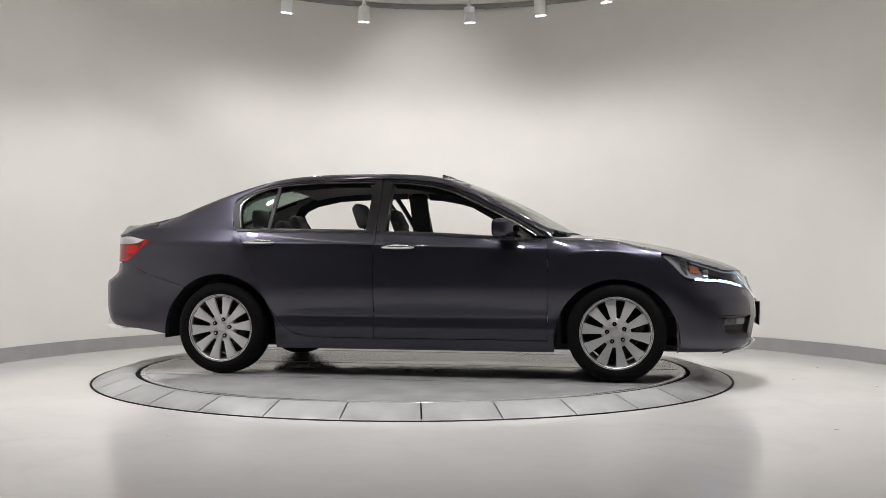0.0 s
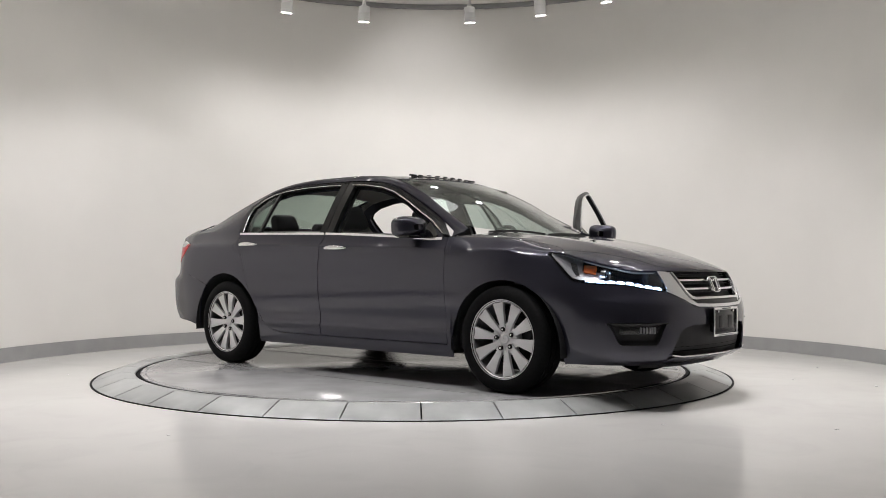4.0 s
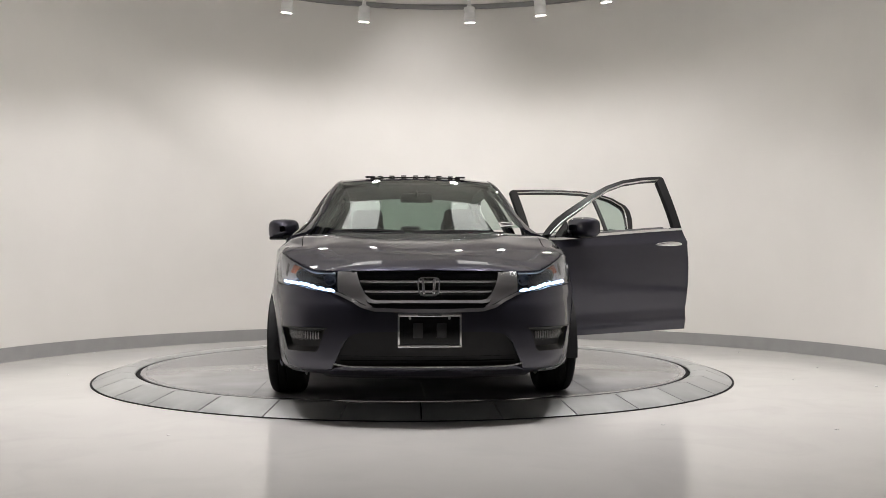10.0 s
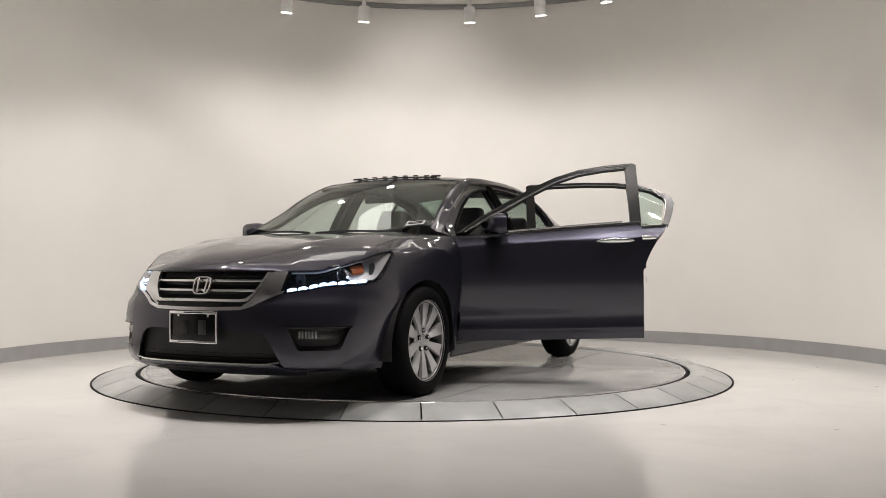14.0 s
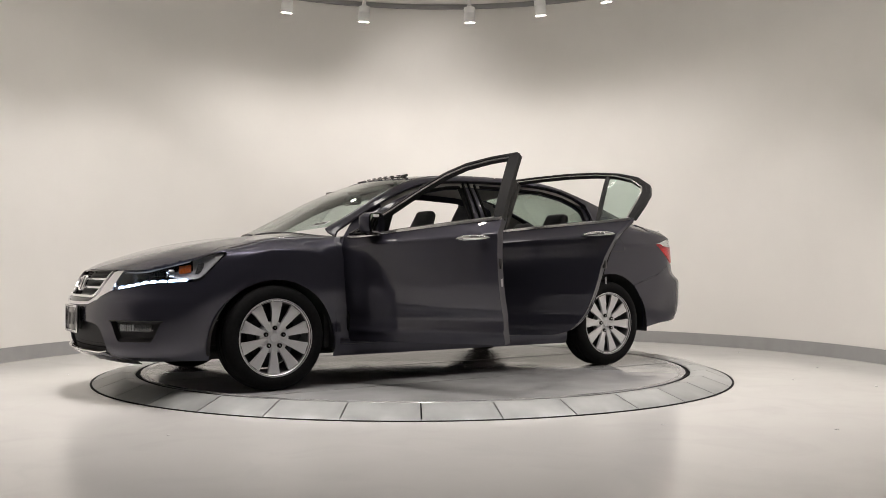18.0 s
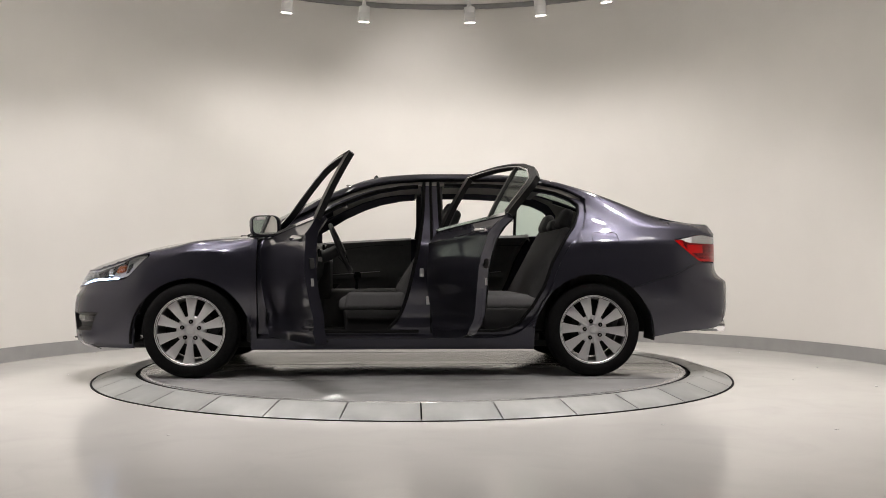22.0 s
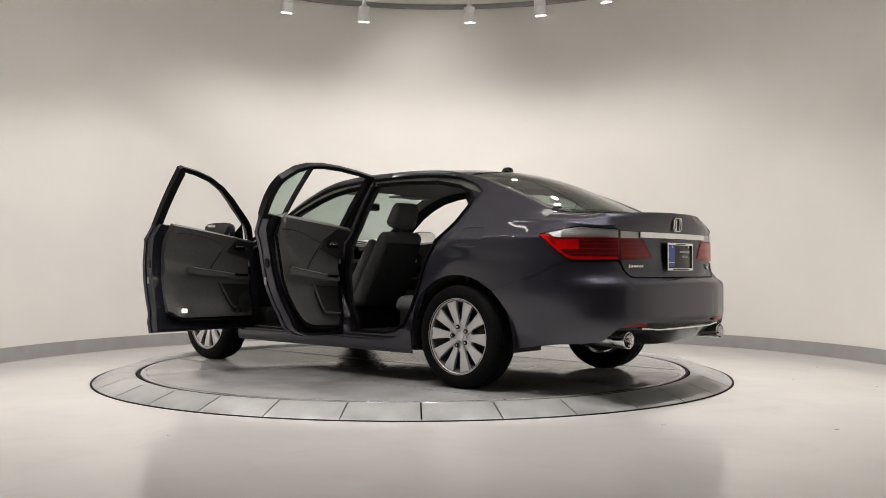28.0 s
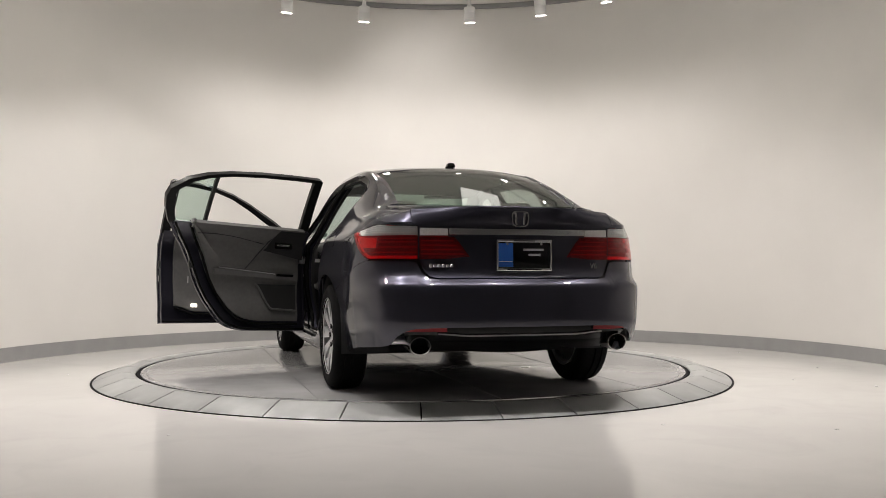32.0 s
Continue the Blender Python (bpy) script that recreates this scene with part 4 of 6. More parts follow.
def handle_geo(x, z):
    """Bright pull handle over a cup, about 0.24 m long, slimmer towards both ends."""
    rows = []
    for t in span(0, 1, 19):
        c = skin(q_x(x + 0.118 - 0.236 * t), z + 0.004 * math.sin(math.pi * t), 0.006 + 0.026 * math.sin(math.pi * t) ** 0.6)
        w = max(0.02, math.sin(math.pi * t)) ** 0.45
        rows.append([c + Vector((0, 0.011 * w * math.cos(a), 0.0165 * w * math.sin(a))) for a in span(0, 2 * math.pi, 13)])
    ends = [rbox(skin(q_x(x + d), z, 0.004), (0.030, 0.024, 0.018), 0.008) for d in (0.088, -0.088)]
    return [sheet(rows)] + ends


def cup_geo(x, z):
    rows = []
    for t in span(0, 2 * math.pi, 25):
        rows.append([skin(q_x(x + 0.085 * k * math.cos(t)), z + 0.027 * k * math.sin(t), 0.0025) for k in (0.02, 0.5, 1)])
    return sheet(rows)


def door(front, left):
    s = 1 if left else -1
    mk = (lambda g: g) if left else flip
    if front:
        xs = span(DOOR_F - 0.002, DOOR_B + 0.003, 40)
        lo = lambda x: SILL
        outer = side_panel(xs, lo, BELT, 72, 0.02)
        inn, outt = FRONT_IN, FRONT_OUT
        hinge = Vector((0.925, 0.872, 0))
    else:
        xs = span(DOOR_B - 0.004, DOOR_R + 0.001, 40)
        lo = REAR_EDGE
        outer = side_panel(xs, lo, BELT, 72, 0.02)
        inn, outt = REAR_IN, REAR_OUT
        hinge = Vector((-0.275, 0.872, 0))
    d = add("front_door" if front else "rear_door", mk(outer), PAINT, car, ("open " if left else "closed ") + ("front" if front else "rear") + " door, dark grey metallic")
    P = lambda n, g, m, l="": part(n, [mk(q) for q in g] if isinstance(g, list) else mk(g), m, d, l)
    P("window_frame", frame_ring(inn, outt, lambda x, z: on_glass(x, z, 0.0), 0.034), FRAMEB, "black window frame")
    # body-coloured outer band of the frame along the top
    if front:
        band_i, band_o = [tuple(np.array(a) * 0.45 + np.array(b) * 0.55) for a, b in zip(inn[:8], outt[:8])], outt[:8]
        bright = inn[:8]
    else:
        band_i, band_o = [tuple(np.array(a) * 0.45 + np.array(b) * 0.55) for a, b in zip(inn[4:], outt[4:])], outt[4:]
        bright = inn[4:]
    P("frame_band", frame_ring(band_i, band_o, lambda x, z: on_glass(x, z, 0.004), 0.004), FRAMEB)
    P("window_trim", chrome_line(bright, lambda x, z: on_glass(x, z, 0.007), 0.0055), CHROME, "bright chrome window trim")
    if not front:
        P("corner_trim", frame_ring(inn[10:], [tuple(np.array(a) * 0.45 + np.array(b) * 0.55) for a, b in zip(inn[10:], outt[10:])], lambda x, z: on_glass(x, z, 0.006), 0.004), FRAMEB)
    bx = span(0.90 if front else -0.265, -0.25 if front else -1.30, 24)
    P("belt_trim", sweep([skin(q_x(x), BELT(x) - 0.004, 0.006) for x in bx], [(-0.005, -0.010), (0.006, -0.008), (0.006, 0.008), (-0.005, 0.010)], (0, 0, 1)), CHROME, "chrome belt line strip")
    # inner shell and lining
    if front:
        clo, chi = (lambda x: SILL + 0.095 + 0.05 * smooth(0.02, -0.15, x)), (lambda x: BELT(x) - 0.004)
        x0, x1 = 0.86, -0.145
        edge_lo = lambda x: SILL + 0.004
        e0, e1 = 0.925, -0.245
    else:
        clo = lambda x: REAR_EDGE(x - 0.075) + 0.075
        chi = lambda x: BELT(x) - 0.004
        x0, x1 = -0.32, -1.17
        edge_lo = lambda x: REAR_EDGE(x - 0.006) + 0.006
        e0, e1 = -0.27, -1.28
    inner = sheet([[skin(q_x(x), min(z, BELT(x) - 0.002), -0.062) for z in span(edge_lo(x), BELT(x), 14)] for x in span(e0, e1, 24)], 0.012, (0, 3, 0.6))
    P("inner_panel", inner, PAINT)
    rim = []
    for x, side in ((e0, 1), (e1, -1)):
        zs = span(edge_lo(x), BELT(x) - 0.003, 10)
        rim.append(sheet([[skin(q_x(x), z, -0.004), skin(q_x(x), z, -0.07)] for z in zs], 0.01, (0, 0.5, 0.6)))
    xs2 = span(e0, e1, 24)
    rim.append(sheet([[skin(q_x(x), edge_lo(x), -0.004), skin(q_x(x), edge_lo(x), -0.07)] for x in xs2], 0.01, (0, 0.5, 5)))
    P("door_edge", rim, PAINT)
    P("edge_seal", sweep([skin(q_x(x), edge_lo(x) + 0.012, -0.074) for x in xs2], circle(0.008, 6)), RUBBER)
    card = door_card(x0, x1, clo, chi, 0.085)
    P("door_card", card, TRIM, "grey moulded door lining")
    mid = (x0 + x1) / 2
    L = abs(x1 - x0)
    # dark insert, armrest, pocket, speaker and latch
    zb = BELT(mid)
    y_of = lambda x, z, deep: skin(q_x(x), z, -deep)
    k = L / 0.88

    def ins_hi(x):
        d = (x0 - x) / k
        return BELT(x) - 0.014 - (0.16 * (d - 0.20) / 0.10 if d > 0.20 else 0)

    ins = sheet([[y_of(x, z, 0.107) for z in span(0.80 + 0.20 * (x0 - x) / k * 0.9, max(ins_hi(x), 0.80 + 0.18 * (x0 - x) / k + 0.004), 6)] for x in span(x0 + 0.02, x0 - 0.298 * k, 16)], 0.006, (0, 3, 0.7))
    P("trim_insert", ins, TRIMD, "dark trim around the inner handle")
    P("handle_recess", rbox(y_of(x0 - 0.14 * k, 0.895, 0.109), (0.14, 0.012, 0.044), 0.006), GLOSSB)
    P("inner_handle", rbox(y_of(x0 - 0.15 * k, 0.895, 0.118), (0.10, 0.014, 0.016), 0.006), CHROME)
    arm = sweep([y_of(x, 0.676 + 0.003 * n, 0.108) for n, x in enumerate(span(x0 - 0.02, x1 + 0.20 * k, 12))], [(-0.014, -0.030), (0.008, -0.022), (0.020, -0.004), (0.016, 0.004), (-0.014, 0.006)], (0, 0, 1))
    P("armrest", arm, TRIM)
    P("armrest_strip", sweep([y_of(x, 0.688 + 0.004 * n, 0.118) for n, x in enumerate(span(x0 - 0.20 * k, x1 + 0.24 * k, 10))], [(-0.006, -0.003), (0.006, -0.003), (0.006, 0.003), (-0.006, 0.003)]), SATIN)
    P("pull_slot", sweep([y_of(x, 0.680, 0.122) for x in span(x0 - 0.05, x0 - 0.19 * k, 6)], [(-0.004, -0.008), (0.004, -0.008), (0.004, 0.008), (-0.004, 0.008)]), GLOSSB)
    # upper pad seam, running from the belt down to the armrest
    P("pad_seam", sweep([y_of(x0 - (0.22 + 0.22 * t) * k, 0.97 - 0.26 * t, 0.098) for t in span(0, 1, 8)], circle(0.004, 6)), TRIMD)
    P("pad_crease", sweep([y_of(x0 - (0.30 + 0.52 * t) * k, 0.90 + 0.055 * math.sin(math.pi * t * 0.6), 0.1015) for t in span(0, 1, 12)], circle(0.0035, 6)), TRIMD)
    pk_lo = lambda t: 0.425 + 0.018 * t + 0.17 * smooth(0.60, 1, t)
    pk = [(n / 15, x0 - 0.02 - 0.33 * k * n / 15) for n in range(16)]
    P("map_pocket", sheet([[y_of(x, z, 0.0925) for z in span(pk_lo(t), 0.612, 5)] for t, x in pk], 0.006, (0, 3, 0.5)), TRIMD)
    P("pocket_rim", sweep([y_of(x, pk_lo(t), 0.096) for t, x in pk], circle(0.007, 8)), TRIM)
    if front:
        P("door_light", rbox(y_of(x1 + 0.15, 0.415, 0.104), (0.055, 0.012, 0.03), 0.006), glowing("door_lamp", (1, 0.9, 0.8), 1.5) if left else WHITE)
        P("speaker", lathe([(0.0001, 0.012), (0.07, 0.010), (0.085, 0.0)], 28, Matrix.Translation(y_of(x0 - 0.16, 0.47, 0.145)) @ Matrix.Rotation(radians(90), 4, "X")), TRIMD)
    lx = e1 if front else -1.125
    P("latch", [rbox(Vector((lx, skin(q_x(lx), 0.74, -0.045).y, 0.74)), (0.02, 0.028, 0.06), 0.005)], TRIMD, "dark steel latch")
    P("door_sticker", rbox(Vector((lx - 0.006, skin(q_x(lx), 0.66, -0.04).y, 0.63)), (0.003, 0.016, 0.045), 0), GREYP, "pale paper sticker")
    P("seal", sweep([y_of(x, clo(x) - 0.02, 0.082) for x in span(x0, x1, 16)], circle(0.009, 6)), RUBBER)
    hx = -0.085 if front else -1.10
    hz = 0.892 if front else 0.933
    P("handle", handle_geo(hx, hz), CHROME, "chrome pull handle")
    P("handle_cup", cup_geo(hx, hz), PAINT)
    if front:
        # mirror on its black sail
        sail = sheet([[on_glass(0.83 - 0.14 * t, z, 0.004) for z in span(BELT(0.8) + 0.008, BELT(0.8) + 0.02 + (0.10 * t) * 1.0, 4)] for t in span(0, 1, 6)], 0.012, IN_PT)
        P("mirror_sail", sail, GLOSSB)
        mc = Vector((0.66, 0.926, 1.018))
        P("mirror_arm", sweep([(0.72, 0.80, 0.955), (0.71, 0.85, 0.957), (0.69, 0.90, 0.965)], [(-0.05, -0.012), (0.05, -0.012), (0.05, 0.014), (-0.05, 0.014)]), GLOSSB)
        rows = []
        for t, (w, h, sh) in zip(span(0, 1, 8), ((0.02, 0.02, 0), (0.070, 0.045, 0), (0.091, 0.060, 0), (0.101, 0.067, 0), (0.105, 0.070, 0), (0.106, 0.071, 0), (0.104, 0.069, 0), (0.100, 0.065, 0))):
            xx = 0.735 - 0.125 * t
            ringp = []
            for a in span(0, 2 * math.pi, 25):
                ca, sa = math.cos(a), math.sin(a)
                e = 0.55
                ringp.append((xx + 0.04 * (abs(ca) ** e * math.copysign(1, ca)) * 0.5 * -1, mc.y + w * abs(ca) ** e * math.copysign(1, ca), mc.z + h * abs(sa) ** e * math.copysign(1, sa)))
            rows.append(ringp)
        P("mirror_housing", sheet(rows), PAINT)
        P("mirror_base", rbox((0.685, 0.93, 0.956), (0.10, 0.17, 0.02), 0.008), GLOSSB)
        gl = [Vector((p[0] + 0.002, mc.y + (p[1] - mc.y) * 0.96, mc.z + (p[2] - mc.z) * 0.95)) for p in rows[-1][:-1]]
        P("mirror_glass", ([p + Vector((0.004 - 0.16 * (p.y - mc.y), 0, 0)) for p in gl], [tuple(range(len(gl)))]), material("mirror_silver", (0.9, 0.9, 0.9), 0.02, 1.0), "silvered mirror glass")
        P("mirror_sticker", rbox((gl[0].x - 0.012, mc.y + 0.04 * 1, mc.z + 0.045), (0.002, 0.05, 0.018), 0), WHITE) if left else None
        P("hinge", [rbox((0.925, 0.86, z), (0.05, 0.03, 0.06), 0.008) for z in (0.42, 0.78)], SATIN)
    else:
        # fixed corner pane and its bar
        P("pane_bar", sweep([on_glass(-1.055 + 0.012 * t, BELT(-1.05) + t * (1.338 - BELT(-1.05)), -0.004) for t in span(0, 1, 8)], [(-0.012, -0.014), (0.012, -0.014), (0.012, 0.008), (-0.012, 0.008)], (0, 1, 0)), BLACK)
        poly_hi = table([(-1.06, 1.34), (-1.21, 1.298), (-1.29, 1.243), (-1.302, 1.21)])
        poly_lo = table([(-1.06, 1.02), (-1.255, 1.03), (-1.29, 1.15), (-1.302, 1.205)])
        pane = P("corner_pane", sheet([[on_glass(x, z, -0.008) for z in span(poly_lo(x), poly_hi(x), 6)] for x in span(-1.06, -1.30, 14)], 0.004, IN_PT), GLASS, "fixed green-tinted corner pane")
        pane.visible_shadow = False
        P("hinge", [rbox((-0.275, 0.86, z), (0.05, 0.03, 0.06), 0.008) for z in (0.45, 0.80)], SATIN)
    if left:
        # swung out on inclined hinges, a little proud of the opening and raised at the free end
        swing = pose(-0.0897, -0.0171, 0.0108, -3.24, 1.44, -69.23) if front else pose(-0.0069, 0.0789, 0.0117, 0.07, 2.0, -70.72)
        d.matrix_basis = OFF @ Matrix.Translation(hinge) @ swing @ Matrix.Translation(-hinge)
    return d


for left in (True, False):
    for front in (True, False):
        door(front, left)

# ---------------------------------------------------------------- front: lamps, grille, plate
def front_ring(inn, outt, out, thick, n=4):
    """A band on the nose between two (y, z) curves."""
    rows = []
    for a, b in zip(finer(inn, n), finer(outt, n)):
        rows.append([skin(q_front(a[0] + (b[0] - a[0]) * t), a[1] + (b[1] - a[1]) * t, out) for t in (0, 0.5, 1)])
    return sheet(rows, thick, (1, 0, 0.6))


def headlamp(mk):
    q0, q1 = q_front(0.490), q_x(1.688)
    qs = span(q0, q1, 34)
    lo = lambda q: LAMP_LO(q)
    hi = lambda q: max(lamp_hi(q), LAMP_LO(q) + 0.006)
    deep = lambda q: -0.075 + 0.06 * smooth(q_x(1.95), q1, q)
    back = sheet([[skin(q, z, deep(q)) for z in span(lo(q), hi(q), 6)] for q in qs])
    rims = [sheet([[skin(q, f(q), 0.0), skin(q, f(q), deep(q))] for q in qs]) for f in (lo, hi)]
    rims += [sheet([[skin(q, z, 0.0), skin(q, z, deep(q))] for z in span(lo(q), hi(q), 5)]) for q in (q0,)]
    h = add("headlight", [mk(g) for g in [back] + rims], GLOSSB, car, "clear headlight with lit bluish daytime LED strip")
    P = lambda n, g, m, l="": part(n, [mk(x) for x in g] if isinstance(g, list) else mk(g), m, h, l)
    lens = P("lens", sheet([[skin(q, z, 0.0) for z in span(lo(q), hi(q), 8)] for q in qs], 0.004, (1, 0, 0.6)), LENS, "clear polycarbonate lens")
    lens.visible_shadow = False
    # bright reflector wing along the top and the outer end
    P("reflector", [sheet([[skin(q, hi(q) - 0.006 - 0.008 * t, -0.012 - 0.008 * t) for t in (0, 0.5, 1)] for q in span(q_front(0.53), q_x(1.90), 16)]),
                    sheet([[skin(q, lo(q) + 0.012 + 0.05 * t, deep(q) * (0.5 + 0.4 * t)) for t in (0, 0.5, 1)] for q in span(q_x(2.0), q_x(1.74), 12)]),
                    sheet([[skin(q, lo(q) + 0.004 + (hi(q) - lo(q) - 0.008) * t, deep(q) * 0.8) for t in (0, 0.25, 0.5, 0.75, 1)] for q in span(q_x(1.885), q_x(1.70), 10)])], SILVER)
    led0, led1 = q_front(0.512), q_x(1.915)
    for t in span(0.06, 0.94, 8):
        qa, w = led0 + (led1 - led0) * t, (led1 - led0) / 8 * 0.86
        P("led", sheet([[skin(qa + k * w / 2, LAMP_LO(qa + k * w / 2) + 0.008 + h * (1 - 0.45 * k * k), -0.014) for h in (0, 0.007, 0.014)] for k in (-1, -0.5, 0, 0.5, 1)], 0.008, (1, 0, 0.6)), LED, "lit white-blue LED")
    c = skin(q_x(2.03), 0.712, -0.050)
    aim = Matrix.Translation(c) @ Matrix.Rotation(radians(90), 4, "Y")
    P("projector", [lathe([(0.0001, 0.018), (0.013, 0.015), (0.022, 0.007), (0.026, -0.004)], 28, aim)], LENS)
    P("projector_bezel", lathe([(0.026, -0.006), (0.028, 0.006), (0.031, 0.009), (0.034, 0.002), (0.035, -0.02)], 32, aim), CHROME)
    P("projector_core", lathe([(0.0001, -0.004), (0.029, -0.006)], 24, aim), GLOSSB)
    c2 = skin(q_front(0.58), 0.690, -0.052)
    P("high_beam", lathe([(0.0001, -0.02), (0.018, -0.016), (0.029, 0.0), (0.031, 0.002), (0.033, -0.004)], 28, Matrix.Translation(c2) @ Matrix.Rotation(radians(90), 4, "Y")), CLOTHD)
    qa = q_x(1.935)
    P("turn_signal", sheet([[skin(qa + dq, 0.745 + dz + 0.12 * dq, -0.036 - 0.01 * abs(dq) * 10) for dz in (-0.020, 0, 0.020)] for dq in (-0.04, -0.015, 0.015, 0.04)], 0.02, (1, 0, 0.6)), AMBER, "amber turn signal")


headlamp(lambda g: g)
headlamp(flip)

S_IN = [(0.0, 0.586), (0.18, 0.586), (0.27, 0.586), (0.302, 0.592), (0.335, 0.620), (0.365, 0.667), (0.398, 0.731)]
S_OUT = [(0.0, 0.573), (0.18, 0.573), (0.28, 0.571), (0.314, 0.576), (0.346, 0.616), (0.376, 0.665), (0.409, 0.731)]
WING_OUT = [(0.30, 0.551), (0.36, 0.576), (0.43, 0.608), (0.487, 0.632), (0.513, 0.735)]
WING_IN = [(0.29, 0.556), (0.318, 0.572), (0.346, 0.616), (0.376, 0.667), (0.409, 0.731)]
SMILE_HI = [(0.0, 0.543), (0.11, 0.543), (0.28, 0.548), (0.35, 0.568), (0.393, 0.592), (0.477, 0.625), (0.50, 0.630)]
SMILE_LO = [(0.0, 0.524), (0.11, 0.525), (0.28, 0.530), (0.35, 0.550), (0.393, 0.575), (0.477, 0.611), (0.50, 0.617)]
grille = add("grille", both(front_ring(S_IN, S_OUT, 0.012, 0.02)) + both(front_ring(SMILE_HI, SMILE_LO, 0.012, 0.016)), BRIGHT, car, "chrome grille surround")
for g in both(front_ring(WING_IN, WING_OUT, 0.004, 0.01)):
    part("grille_wing", g, CHROME, grille, "chrome wing beside the grille")
part("grille_gap", both(front_ring([(0.0, 0.575), (0.11, 0.575), (0.28, 0.573), (0.315, 0.577)], [(0.0, 0.540), (0.11, 0.540), (0.27, 0.545), (0.33, 0.560)], 0.002, 0.006)), GLOSSB, grille)
part("grille_back", both(sheet([[skin(q_front(y), z, -0.055) for z in span(0.56, 0.745, 4)] for y in span(0, 0.44, 14)])), BLACK, grille, "black mesh behind the bars")
for z, w in ((0.683, 0.374), (0.632, 0.340)):
    part("grille_bar", sweep([skin(q_front(abs(y)), z, -0.004) * 1 if y >= 0 else Vector((1, -1, 1)) * skin(q_front(abs(y)), z, -0.004) for y in span(-w, w, 31)], [(-0.012, -0.004), (0.004, -0.006), (0.006, 0.0), (0.004, 0.006), (-0.012, 0.004)]), BRIGHT, grille, "slim chrome bar")
for z, w in ((0.717, 0.39), (0.704, 0.38), (0.676, 0.365), (0.661, 0.355), (0.626, 0.33), (0.612, 0.31)):
    part("grille_slat", sweep([Vector((1, math.copysign(1, y), 1)) * skin(q_front(abs(y)), z, -0.03) for y in span(-w, w, 21)], [(-0.012, -0.0025), (0.004, -0.0025), (0.004, 0.0025), (-0.012, 0.0025)]), BLACK, grille)
part("grille_top", both(sheet([[skin(q_front(y), 0.730, 0.006 - 0.06 * t) for t in (0, 0.5, 1)] for y in span(0, 0.43, 12)], 0.008, (1, 0, 3))), GLOSSB, grille)


def emblem(parent, w, h, m):
    """A plain rounded frame with two uprights."""
    rows = []
    for a in span(0, 2 * math.pi, 33):
        ca, sa = math.cos(a), math.sin(a)
        k = 0.5
        x, z = abs(ca) ** k * math.copysign(1, ca), abs(sa) ** k * math.copysign(1, sa)
        x *= 1 - 0.12 * (1 - z) / 2
        rows.append([(0.0, x * w, z * h), (0.009, x * w * 0.96, z * h * 0.96), (0.009, x * w * 0.84, z * h * 0.84), (0.0, x * w * 0.80, z * h * 0.80)])
    e = part("emblem", moved(sheet(rows), m), BRIGHT, parent, "plain chrome emblem frame")
    for s in (-1, 1):
        part("emblem_bar", moved(taper_box((0.004, s * w * 0.38, 0), (0.008, w * 0.20, h * 1.5), (1, 1.1), (0, s * w * 0.10), 0.002, 1), m), BRIGHT, parent)


emblem(grille, 0.064, 0.053, Matrix.Translation((skin(0, 0.655).x + 0.008, 0, 0.655)) @ Matrix.Rotation(radians(-20), 4, "Y"))

# lower grille, lip line, fog lamps
low = add("lower_grille", both(sheet([[skin(q_front(y), z, -0.07) for z in span(0.21, 0.45, 4)] for y in span(0, 0.53, 14)])), RUBBER, car, "black lower grille")
for z in (0.275, 0.300, 0.325, 0.350, 0.375, 0.400):
    part("grille_slat", sweep([Vector((1, math.copysign(1, y), 1)) * skin(q_front(abs(y)), z, -0.038) for y in span(-0.47, 0.47, 21)], [(-0.02, -0.003), (0.003, -0.003), (0.003, 0.003), (-0.02, 0.003)]), RUBBER, low)
for y in span(-0.44, 0.44, 23):
    part("grille_rib", sweep([Vector((1, math.copysign(1, y), 1)) * skin(q_front(abs(y)), z, -0.042) for z in span(0.25, 0.425, 6)], [(-0.003, -0.01), (0.003, -0.01), (0.003, 0.004), (-0.003, 0.004)], (1, 0, 0)), RUBBER, low)
part("lower_chrome", sweep([Vector((1, math.copysign(1, y), 1)) * skin(q_front(abs(y)), 0.246 + 0.012 * smooth(0.40, 0.50, abs(y)), 0.008) for y in span(-0.49, 0.49, 31)], [(-0.008, -0.005), (0.006, -0.004), (0.006, 0.004), (-0.008, 0.005)]), BRIGHT, low, "thin chrome lip line")
add("air_dam", both(sheet([[skin(q, z, -0.03 - 0.04 * (0.2 - z) / 0.05) for z in (0.205, 0.188, 0.172)] for q in span(0, q_front(0.62), 20)], 0.006, (1, 0, 0.4))), BLACK)


